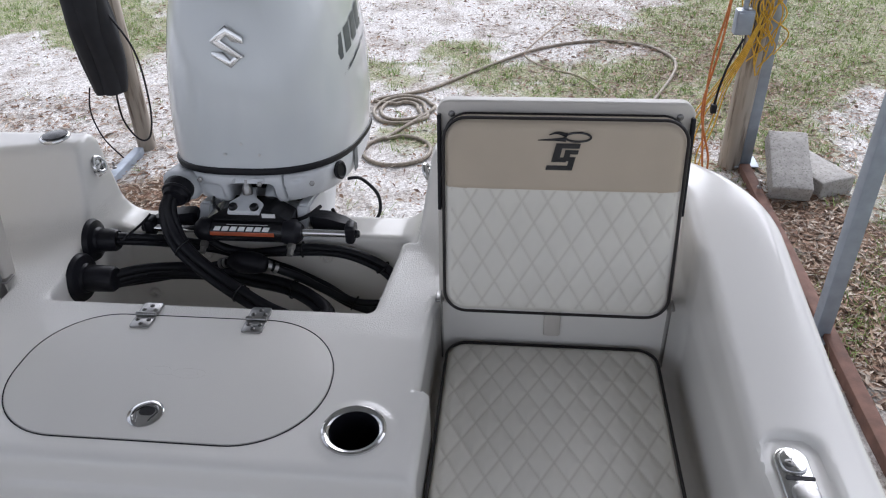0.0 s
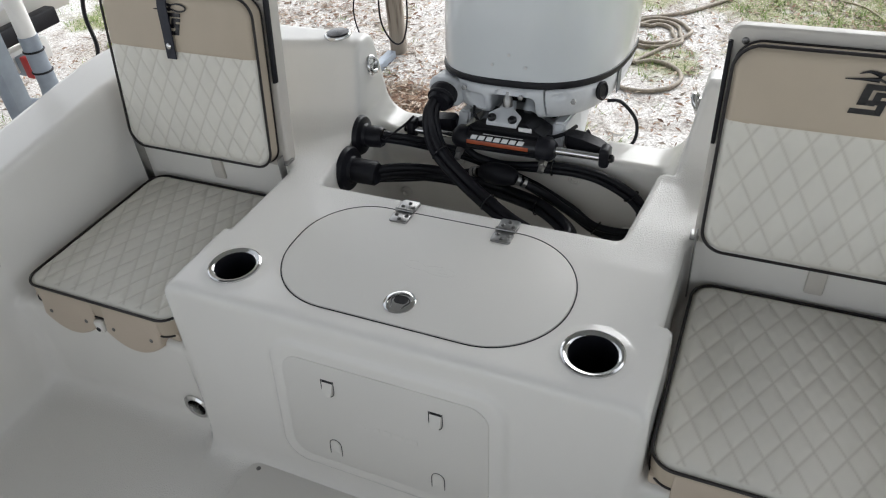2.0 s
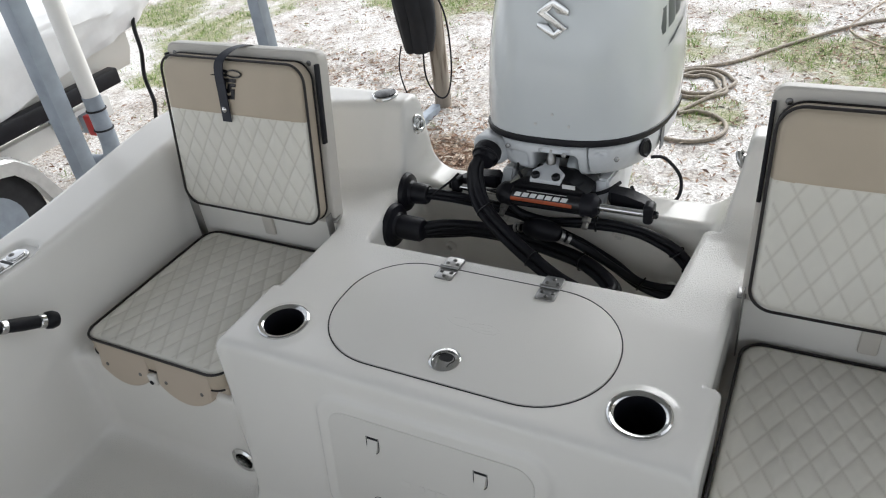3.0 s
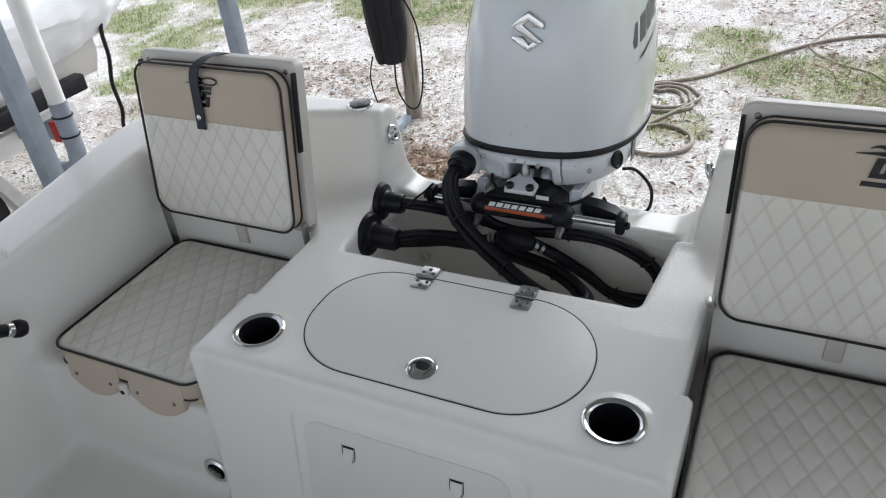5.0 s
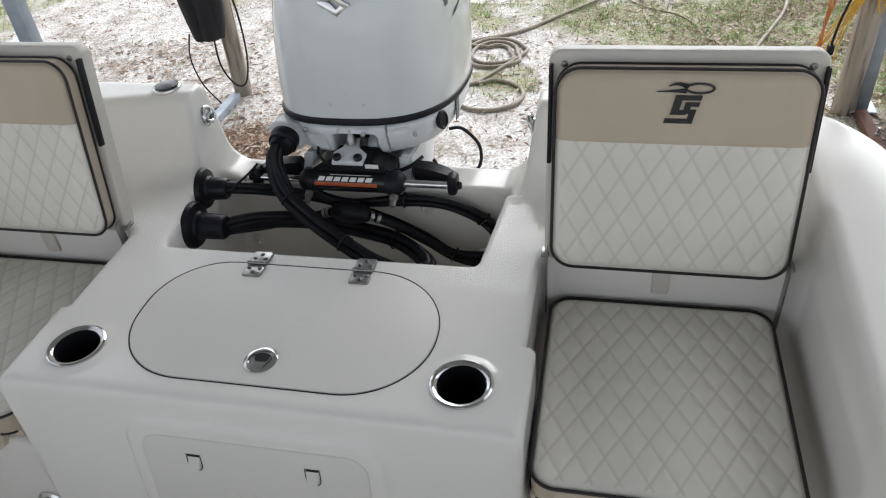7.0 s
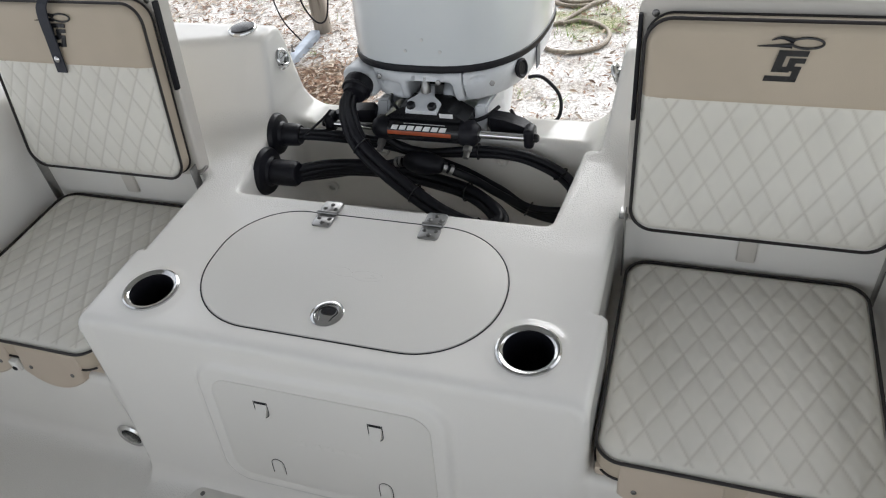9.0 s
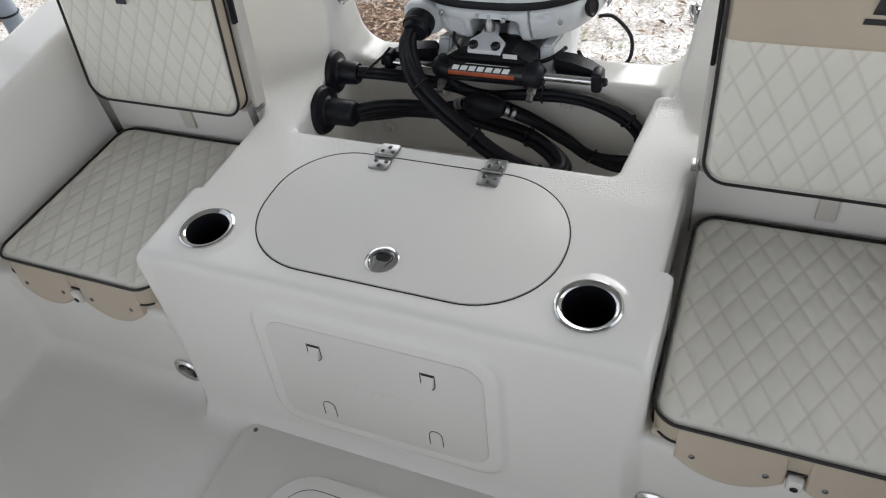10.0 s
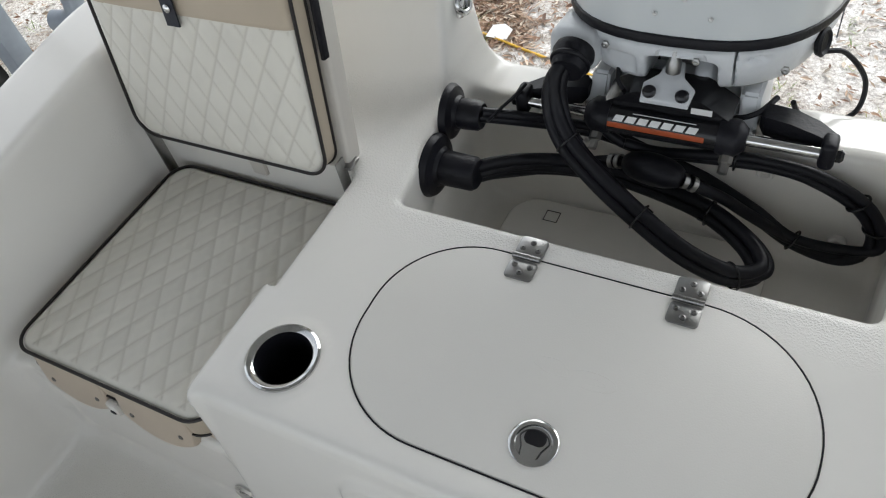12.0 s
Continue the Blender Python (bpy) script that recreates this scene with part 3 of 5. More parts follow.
# moulded tan skirts under the front of the seat
for sx, w in ((-0.088, 0.150), (0.088, 0.150)):
    pts = [(-w / 2, 0.045)] + [(-w / 2 + w * t, 0.0 - 0.050 * math.sin(math.pi * min(t * 0.85 + 0.08, 1)) ** 0.7) for t in [i / 12 for i in range(13)]] + [(w / 2, 0.045)]
    sk = part("seat_skirt", slab(pts, 0.022, 0.006, Matrix.Translation((sx, -0.107, 0.470)) @ Matrix.Rotation(radians(80), 4, "X"), seg=3), TANPLASTIC, seat, "moulded tan plastic skirt")
    screw_head(sk, Matrix.Translation((sx + 0.05, -0.108, 0.464)) @ Matrix.Rotation(radians(80), 4, "X"), 0.0045)
    screw_head(sk, Matrix.Translation((sx - 0.05, -0.108, 0.464)) @ Matrix.Rotation(radians(80), 4, "X"), 0.0045)
part("seat_board", box(0.40, 0.42, 0.022, (0, 0.12, 0.472), 0.006), TANPLASTIC, seat, "tan plastic seat board")
catch = part("seat_catch", box(0.022, 0.014, 0.030, (0.0, -0.107, 0.462), 0.005), GEL, seat, "white moulded catch")
part("catch_hole", lathe([(0.0055, 0), (0.0055, 0.002), (0.003, 0.001), (0, 0.001)], 14, Matrix.Translation((0, -0.1135, 0.458)) @ Matrix.Rotation(radians(90), 4, "X")), BLACK, catch)
# backrest, leaning aft
BACK = Matrix.Translation((0, 0.338, 0.615)) @ Matrix.Rotation(radians(90 - 9.8), 4, "X")
bp = outline(0.436, 0.396, 0.022, 6)
back = part("backrest_panel", slab(bp, 0.030, 0.006, BACK @ Matrix.Translation((0, 0.198, 0.0)), seg=3), PANEL, seat, "grey-beige moulded backrest panel")
for s in (-1, 1):
    part("edge_strip", box(0.007, 0.175, 0.016, (0, 0, 0), 0.002), BLACK, back, "black rubber edge strip").matrix_basis = BACK @ Matrix.Translation((s * 0.2135, 0.285, 0.002))
    arm = part("hinge_arm", box(0.003, 0.022, 0.150, (s * 0.212, 0.325, 0.575), 0.001), STEEL, seat, "thin steel hinge arm")
    part("hinge_arm_lug", box(0.016, 0.030, 0.006, (s * 0.216, 0.345, 0.628), 0.002), STEEL, arm)
    screw_head(back, BACK @ Matrix.Translation((s * 0.192, 0.372, 0.0)), 0.006)
cush = cushion("backrest_cushion", 0.404, 0.364, 0.044, 0.060, seat, BACK @ Matrix.Translation((0, 0.193, 0.001)), "quilted white backrest cushion with a plain tan top")
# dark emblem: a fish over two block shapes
def emblem_shapes(dz):
    fish = bmesh.new()
    tube([(0.022 + 0.021 * math.cos(a), 0.133 + 0.0075 * math.sin(a), dz) for a in [2 * math.pi * i / 16 for i in range(16)]], 0.0018, 6, 2, True, fish)
    yield fish
    for pts in ([(0.004, 0.136), (-0.012, 0.140), (-0.026, 0.136)], [(0.002, 0.129), (-0.015, 0.1285), (-0.044, 0.127)]):
        yield tube([(x, y, dz) for x, y in pts], lambda t: 0.0034 * (1 - t) + 0.0006, 6, 6)
    k = 0.22
    for x0, y0, x1, y1 in ((-0.016, 0.114, 0.022, 0.122), (-0.018, 0.090, -0.006, 0.122), (-0.018, 0.090, 0.006, 0.098), (0.000, 0.104, 0.022, 0.111), (0.000, 0.098, 0.010, 0.111), (0.000, 0.092, 0.020, 0.099), (0.010, 0.078, 0.020, 0.099), (-0.024, 0.076, 0.020, 0.084)):
        yield slab([(x0 + k * (y0 - 0.1), y0), (x1 + k * (y0 - 0.1), y0), (x1 + k * (y1 - 0.1), y1), (x0 + k * (y1 - 0.1), y1)], 0.002, 0, Matrix.Translation((0, 0, dz + 0.0012)))


for b in emblem_shapes(0.0482):
    b.transform(Matrix.Translation((0, 0.022, 0)))
    part("emblem_piece", b, BLACKGLOSS, cush, "dark stitched emblem")
# strap stop behind the cushions
part("strap_stub", box(0.032, 0.010, 0.075, (0.0, 0.347, 0.580), 0.004), PANEL, seat, "folded grey strap")
copy_thing(seat, Matrix.Translation((-0.661, 0, 0)))

# buckle strap over the backrest on one seat
strap = thing("backrest_strap", "dark navy webbing strap hanging over the backrest top", "strap", Matrix.Translation((-0.672, 0, 0)) @ BACK)
sp = [(0.03, 0.385, -0.040), (0.025, 0.398, -0.02), (0.015, 0.396, 0.02), (0.006, 0.380, 0.050), (0.0, 0.355, 0.056), (0.0, 0.30, 0.055), (0.0, 0.240, 0.0535)]
path = smooth_path(sp, 8)
b = bmesh.new()
rows_ = []
for p in path:
    rows_.append([b.verts.new(p + Vector((dx, dy * 0.3, dz))) for dx, dy, dz in ((-0.012, 0, 0), (0.012, 0, 0), (0.012, 0, 0.003), (-0.012, 0, 0.003))])
for q, w in zip(rows_, rows_[1:]):
    for j in range(4):
        b.faces.new((q[j], q[(j + 1) % 4], w[(j + 1) % 4], w[j]))
b.faces.new(rows_[0]), b.faces.new(rows_[-1])
bmesh.ops.recalc_face_normals(b, faces=b.faces)
NAVY = material("navy_webbing", (0.016, 0.018, 0.028), 0.55, var=0.2, scale=40, bump=0.4, bump_scale=300)
part("webbing", b, NAVY, strap)
part("snap", lathe([(0.0065, 0), (0.0065, 0.002), (0.004, 0.004), (0, 0.0045)], 20, Matrix.Translation((0, 0.268, 0.0575))), CHROME, strap, "chrome snap stud")


# rod-rack grips along the cockpit sides
def grip(points, label):
    g = thing("rod_handle", label, "rod handle", points[0])
    a, c = Vector(points[0]), Vector(points[1])
    m = (c - a).to_track_quat("Z", "Y").to_matrix().to_4x4()
    L_ = (c - a).length
    part("grip", lathe([(0.012, -0.30), (0.0125, -0.01), (0.0135, 0.01), (0.0145, 0.05), (0.0135, L_ - 0.02), (0.012, L_ - 0.005), (0, L_ - 0.004)], 20, m), BLACK, g, "black foam grip")
    part("collar", lathe([(0.0135, 0.0), (0.0152, 0.002), (0.0152, 0.012), (0.0135, 0.014)], 20, m), CHROME, g, "chrome collar")
    part("end_collar", lathe([(0.0135, L_ - 0.018), (0.0155, L_ - 0.016), (0.0155, L_ - 0.006), (0.012, L_ - 0.004)], 20, m), CHROME, g, "chrome collar")
    part("butt_cap", lathe([(0.014, L_ - 0.006), (0.0185, L_), (0.0195, L_ + 0.012), (0.016, L_ + 0.022), (0, L_ + 0.024)], 20, m), BLACK, g, "black rubber butt cap")


grip(((-0.870, -0.235, 0.655), (-0.862, -0.150, 0.607)), "black foam rod handle with chrome collars by the cockpit side")
grip(((0.888, -0.31, 0.695), (0.874, -0.222, 0.664)), "black foam rod handle with chrome collars near the gunwale")

# ---- outboard motor ----
MOTOR = Matrix.Translation((-0.014, 0.592, 0.759)) @ Matrix.Rotation(radians(-9), 4, "X")


def section(z, a, y0, y1, n=48, e=2.9, ef=2.9):
    cy, by = (y0 + y1) / 2, (y1 - y0) / 2
    out = []
    for i in range(n):
        t = 2 * math.pi * i / n
        c, s = math.cos(t), math.sin(t)
        ee = ef if s < 0 else e
        out.append((a * math.copysign(abs(c) ** (2 / ee), c), cy + by * math.copysign(abs(s) ** (2 / ee), s), z))
    return out


def loft(sections, cap0=True, cap1=True):
    b = bmesh.new()
    rings = [[b.verts.new(p) for p in s] for s in sections]
    n = len(rings[0])
    for q, w in zip(rings, rings[1:]):
        for j in range(n):
            b.faces.new((q[j], q[(j + 1) % n], w[(j + 1) % n], w[j]))
    if cap0:
        b.faces.new(rings[0][::-1])
    if cap1:
        b.faces.new(rings[-1])
    bmesh.ops.recalc_face_normals(b, faces=b.faces)
    return b


def spline_rows(rows, n=5):
    """Rows of numbers filled in smoothly between the given ones."""
    P = np.array(rows)
    out = []
    for i in range(len(P) - 1):
        a, b, c, d = (P[min(max(i + j, 0), len(P) - 1)] for j in (-1, 0, 1, 2))
        for s in range(n):
            t = s / n
            out.append(0.5 * (2 * b + (c - a) * t + (2 * a - 5 * b + 4 * c - d) * t * t + (3 * b - a - 3 * c + d) * t ** 3))
    return out + [P[-1]]


motor = thing("outboard_motor", "large white outboard motor with a glossy cowl and black trim line", "outboard motor", MOTOR)
cowl_rows = [(0.004, 0.211, 0.000, 0.62), (0.06, 0.214, -0.003, 0.63), (0.14, 0.212, -0.004, 0.64), (0.22, 0.205, 0.000, 0.645), (0.30, 0.192, 0.008, 0.645), (0.37, 0.174, 0.020, 0.63), (0.400, 0.163, 0.030, 0.62), (0.416, 0.150, 0.052, 0.60), (0.428, 0.128, 0.095, 0.57), (0.437, 0.08, 0.17, 0.50), (0.440, 0.02, 0.26, 0.40)]
part("cowl", loft([section(*r, e=2.6, ef=2.7) for r in spline_rows(cowl_rows)], False), COWL, motor, "glossy white upper cowl")
part("cowl_seam", tube(section(0.403, 0.1625, 0.0305, 0.619, e=2.6, ef=2.7), 0.0012, 6, 0, True), GREY, motor, "thin dark seam below the cowl cap")
part("trim_line", loft([section(z, a, y0, y1, e=2.6, ef=2.7) for z, a, y0, y1 in ((-0.012, 0.207, 0.002, 0.618), (-0.010, 0.2135, -0.004, 0.624), (-0.003, 0.2155, -0.006, 0.626), (0.003, 0.2135, -0.004, 0.624), (0.005, 0.208, 0.001, 0.619))]), BLACK, motor, "black rubber trim line")


def lower_pan(x, y, z):
    """The pan under the cowl: a tapering shell with a recess above the steering arm and pockets by the hose boot."""
    k = np.clip((-0.012 - z) / 0.07, 0, 1)
    a, cy, by = 0.209 - 0.020 * k * k, 0.311, 0.308 - 0.024 * k * k
    r = (np.abs(x / a) ** 2.7 + np.abs((y - cy) / by) ** 2.7 + 1e-9) ** (1 / 2.7)
    f = smax((r - 1) * 0.22, smax(z + 0.011, -0.088 - z, 0.02), 0.014)
    f = smax(f, -rbox(x, y, z, (-0.036, -0.1, -0.2), (0.066, 0.17, -0.036), 0.010), 0.008)
    f = smax(f, -rbox(x, y, z, (-0.020, -0.1, -0.034), (0.050, 0.018, -0.022), 0.004), 0.004)
    f = smax(f, -rbox(x, y, z, (-0.098, -0.1, -0.078), (-0.052, 0.035, -0.040), 0.008), 0.006)
    f = smax(f, -rbox(x, y, z, (-0.26, -0.1, -0.2), (-0.165, 0.07, -0.070), 0.012), 0.010)
    f = smax(f, -(np.sqrt(((x - 0.125) / 0.022) ** 2 + ((z + 0.030) / 0.007) ** 2 + ((y - 0.022) / 0.02) ** 2) - 1) * 0.007, 0.003)
    return smax(f, -(smax(np.abs(x - 0.088) - 0.0014, y - 0.05, 0.001)), 0.002)


link("lower_cowl", field_mesh("lower_cowl", lower_pan, np.arange(-0.222, 0.223, 0.0045), np.arange(-0.012, 0.66, 0.006), np.arange(-0.098, 0.004, 0.0045)), CASTING, motor, "satin white lower cowl with a recess for the steering arm")
for px, pz in ((0.012, 0.060), (-0.026, 0.036), (0.050, 0.036)):
    m = Matrix.Translation((px, -0.0035 + abs(px) * 0.02, pz)) @ Matrix.Rotation(radians(90), 4, "X")
    part("stud", lathe([(0.0036, 0), (0.0036, 0.001), (0.0026, 0.0016), (0.0014, 0.001), (0, 0.001)], 14, m), ALU, motor, "small steel stud")
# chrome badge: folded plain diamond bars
badge = None
for pts in ([(-0.034, 0.014), (0.0, 0.042), (0.034, 0.018), (0.034, 0.006), (0.010, 0.010), (0.000, 0.022), (-0.012, 0.012), (0.034, -0.020), (0.020, -0.026), (-0.034, 0.008)], [(0.034, -0.016), (0.004, -0.042), (-0.034, -0.018), (-0.034, -0.010), (-0.010, -0.010), (0.004, -0.026), (0.016, -0.014)]):
    badge = slab(pts, 0.006, 0.0018, Matrix.Translation((0.008, -0.004, 0.262)) @ Matrix.Rotation(radians(88), 4, "X"), badge)
part("badge", badge, CHROME, motor, "chrome diamond-shaped badge")


def on_cowl(y, z, out=0.0):
    """A place on the cowl's starboard side at that length and height."""
    P = np.array(cowl_rows)
    a, y0, y1 = (np.interp(z, P[:, 0], P[:, i]) for i in (1, 2, 3))
    cy, by = (y0 + y1) / 2, (y1 - y0) / 2
    s = (y - cy) / by
    return Vector((a * max(1 - abs(s) ** (2.5 if s < 0 else 2.6), 0) ** (1 / 2.6) + out, y, z))


def cowl_patch(name, corners, label, n=6):
    """A thin printed shape that follows the cowl."""
    b = bmesh.new()
    A, B, C, D = (Vector((*c, 0)) for c in corners)
    grid = [[b.verts.new(on_cowl(*(A.lerp(B, i / n).lerp(D.lerp(C, i / n), j / 3)).xy, 0.0022)) for j in range(4)] for i in range(n + 1)]
    for i in range(n):
        for j in range(3):
            b.faces.new((grid[i][j], grid[i + 1][j], grid[i + 1][j + 1], grid[i][j + 1]))
    bmesh.ops.recalc_face_normals(b, faces=b.faces)
    return part(name, b, GREY, motor, label)


for k in range(6):
    y0, z0 = 0.024 + 0.062 * k, 0.166 + 0.016 * k
    cowl_patch("lettering_bar", [(y0, z0), (y0 + 0.046, z0 + 0.010), (y0 + 0.058, z0 + 0.064), (y0 + 0.012, z0 + 0.054)], "grey printed bar")
cowl_patch("swoosh", [(0.022, 0.122), (0.16, 0.160), (0.42, 0.236), (0.16, 0.172)], "grey swoosh stripe", 12)
part("side_port", lathe([(0.020, -0.004), (0.022, 0.003), (0.018, 0.006), (0.014, 0.002), (0, 0.002)], 24, Matrix.Translation((0.190, 0.125, -0.036)) @ Matrix.Rotation(radians(-18), 4, "Z") @ Matrix.Rotation(radians(82), 4, "Y")), BLACK, motor, "black round port")
part("rating_label", box(0.002, 0.036, 0.052, (0.2065, 0.225, -0.040), 0.0005, 1), GREY, motor, "dark rating label")
# front castings, hose boot boss, brackets
part("boot_boss", box(0.080, 0.10, 0.066, (-0.150, 0.062, -0.048), 0.018, 4), CASTING, motor, "painted casting boss")
bt = lathe([(0.031, 0), (0.033, 0.010), (0.029, 0.020), (0.027, 0.034), (0.024, 0.040), (0, 0.038)], 28, Matrix.Translation((-0.142, 0.005, -0.040)) @ Matrix.Rotation(radians(115), 4, "X"))
boot = part("hose_boot", bt, BLACK, motor, "black rubber hose boot")
part("boot_clamp", ring(0.028, 0.004, (0, 0, 0), Matrix.Translation((-0.142, -0.018, -0.050)) @ Matrix.Rotation(radians(115), 4, "X")), BLACK, boot)
for s in (-1, 1):
    br = loft([[(s * 0.115 + dx * t_, y + 0.0, z) for dx, y in ((-0.018, y0), (0.018, y0), (0.018, y1), (-0.018, y1))] for z, y0, y1, t_ in ((-0.10, 0.06, 0.20, 0.8), (-0.15, 0.03, 0.20, 1.0), (-0.22, 0.10, 0.22, 1.0), (-0.40, 0.17, 0.24, 0.9))])
    bmesh.ops.bevel(br, geom=br.edges[:], offset=0.005, segments=2, affect="EDGES")
    c = part("clamp_bracket", br, CASTING, motor, "painted clamp bracket")
    part("bracket_nut", lathe([(0.022, 0), (0.022, 0.012), (0.012, 0.016), (0, 0.016)], 6, Matrix.Translation((s * 0.133, 0.055, -0.145)) @ Matrix.Rotation(radians(90 * s), 4, "Y")), STEEL, c)
# black block set in the hollow under the cowl in place of its shade
part("recess", box(0.14, 0.05, 0.07, (0.012, 0.19, -0.10), 0.01), BLACK, motor, "black block standing in for shade under the cowl")
for ax_, tz in ((-0.062, 20), (0.048, -14)):
    part("bracket_arm", box(0.028, 0.045, 0.085, (0, 0, 0), 0.010, 3), CASTING, motor, "painted bracket arm").matrix_basis = pose(ax_, 0.085, -0.100, 24, tz, 0)
for bx, bz in ((-0.098, -0.028), (0.036, -0.036), (0.155, -0.030)):
    part("cowl_bolt", lathe([(0.006, 0), (0.006, 0.004), (0.003, 0.005), (0, 0.003)], 6, Matrix.Translation((bx, 0.014, bz)) @ Matrix.Rotation(radians(90), 4, "X")), STEEL, motor, "small cowl bolt")
part("wire_lead", tube([(-0.085, 0.05, -0.075), (-0.075, 0.015, -0.085), (-0.06, 0.02, -0.105), (-0.045, 0.05, -0.11)], 0.0035, 8), BLACK, motor, "short black lead")
part("grease_line", tube([(0.075, 0.05, -0.118), (0.10, 0.03, -0.125), (0.13, 0.04, -0.118), (0.15, 0.08, -0.11)], 0.0045, 8), BLACK, motor, "black hydraulic line")
part("bracket_shelf", box(0.19, 0.07, 0.022, (0.0, 0.085, -0.128), 0.009, 3), CASTING, motor, "painted bracket shelf")
part("swivel", box(0.15, 0.16, 0.20, (0, 0.17, -0.22), 0.03, 3), CASTING, motor, "painted swivel casting")
part("midsection", loft([section(z, a, y0, y1) for z, a, y0, y1 in ((-1.05, 0.035, 0.20, 0.46), (-0.75, 0.05, 0.18, 0.48), (-0.40, 0.075, 0.17, 0.50), (-0.10, 0.12, 0.16, 0.50))]), CASTING, motor, "painted midsection leg")
# kill-switch lanyard cable at the side
part("side_cable", tube([(0.195, 0.175, -0.075), (0.225, 0.19, -0.080), (0.262, 0.20, -0.125), (0.262, 0.19, -0.175), (0.225, 0.16, -0.185), (0.185, 0.12, -0.155), (0.172, 0.10, -0.125)], 0.0042, 8), BLACK, motor, "looped black cable")
# steering arm plate
sa = part("steering_plate", slab([(-0.035, -0.02), (0.035, -0.02), (0.038, 0.01), (0.018, 0.028), (0.012, 0.055), (-0.012, 0.055), (-0.020, 0.028), (-0.038, 0.01)], 0.010, 0.004, Matrix.Translation((0.004, -0.006, -0.078)) @ Matrix.Rotation(radians(26), 4, "X"), seg=3), CASTING, motor, "white steering arm plate")
for px, py in ((-0.024, -0.008), (0.024, -0.008)):
    part("plate_bolt", lathe([(0.010, 0), (0.010, 0.006), (0.007, 0.009), (0, 0.009)], 18, Matrix.Translation((0.004, -0.006, -0.078)) @ Matrix.Rotation(radians(26), 4, "X") @ Matrix.Translation((px, py, 0))), BLACKGLOSS, sa, "black bolt")
part("plate_pin", lathe([(0.011, 0), (0.011, 0.016), (0.008, 0.022), (0.005, 0.034), (0, 0.035)], 18, Matrix.Translation((0.004, 0.022, -0.062))), STEEL, sa, "steel pivot pin")

# ---- hydraulic steering cylinder ----
cyl = thing("steering_cylinder", "black hydraulic steering cylinder with polished rod in front of the transom", "steering cylinder", (-0.010, 0.572, 0.618))
AX = Matrix.Rotation(radians(90), 4, "Y")
part("barrel", lathe([(0, -0.10), (0.025, -0.10), (0.026, -0.092), (0.025, -0.085), (0.0245, 0.085), (0.026, 0.092), (0.025, 0.10), (0, 0.10)], 32, AX), BLACKGLOSS, cyl, "gloss black barrel")
for s in (-1, 1):
    g = part("gland", lathe([(0.0, 0.082), (0.027, 0.082), (0.0285, 0.088), (0.0285, 0.108), (0.024, 0.114), (0.017, 0.122), (0, 0.122)], 28, Matrix.Rotation(radians(90 * s), 4, "Y")), BLACK, cyl, "black end gland")
    part("fitting", lathe([(0.010, 0), (0.010, 0.012), (0.0075, 0.014), (0.0075, 0.028), (0, 0.028)], 6, Matrix.Translation((s * 0.100, -0.02, -0.02)) @ Matrix.Rotation(radians(120), 4, "X")), STEEL, g, "steel hose fitting")
    part("support_arm", loft([[(s * x, 0.040 - 0.022 * k + dy, 0.008 - 0.010 * k + dz) for dy, dz in ((-r, -r), (r, -r), (r, r), (-r, r))] for x, k, r in ((0.132, -0.2, 0.010), (0.140, -0.1, 0.0165), (0.175, 0.1, 0.0175), (0.212, 0.5, 0.016), (0.240, 0.9, 0.011))]), BLACK, cyl, "black tapered support arm")
    part("arm_end", box(0.022, 0.038, 0.046, (s * 0.231, 0.004, 0.002), 0.008, 3), BLACK, cyl, "black arm end")
    part("rod_nut", lathe([(0, 0.240), (0.010, 0.240), (0.010, 0.248), (0.006, 0.252), (0, 0.252)], 6, Matrix.Rotation(radians(90 * s), 4, "Y")), BLACKGLOSS, cyl)
part("rod", lathe([(0, -0.242), (0.0088, -0.242), (0.0088, 0.242), (0, 0.242)], 24, AX), CHROME, cyl, "polished steel rod")
part("saddle", loft([[(x * k, y, z) for x, y in ((-1, 0.0), (1, 0.0), (1, 0.06), (-1, 0.06))] for z, k in ((0.005, 0.100), (0.026, 0.096), (0.050, 0.058), (0.056, 0.045))]), BLACKGLOSS, cyl, "black mounting saddle")


def barrel_patch(x0, x1, a0, a1, mat, name, r=0.0252, lean=0.0, label=""):
    b = bmesh.new()
    g = [[b.verts.new((x0 + (x1 - x0) * i + lean * j / 4, -r * math.cos(radians(a0 + (a1 - a0) * j / 4)), r * math.sin(radians(a0 + (a1 - a0) * j / 4)))) for j in range(5)] for i in (0, 1)]
    for j in range(4):
        b.faces.new((g[0][j], g[1][j], g[1][j + 1], g[0][j + 1]))
    bmesh.ops.recalc_face_normals(b, faces=b.faces)
    return part(name, b, mat, cyl, label)


barrel_patch(-0.085, 0.065, 2, 22, DECAL, "label_band", label="orange-red label band")
for k in range(7):
    x = -0.074 + 0.0185 * k
    barrel_patch(x, x + 0.0145, 28, 50, WHITE, "print_bar", 0.0256, 0.004, "plain white print")
barrel_patch(-0.045, 0.05, 60, 63, WHITE, "fine_print_bar", 0.0256)
part("serial_sticker", box(0.03, 0.002, 0.010, (0.055, -0.012, 0.047), 0.0004, 1), WHITE, cyl, "small white sticker")

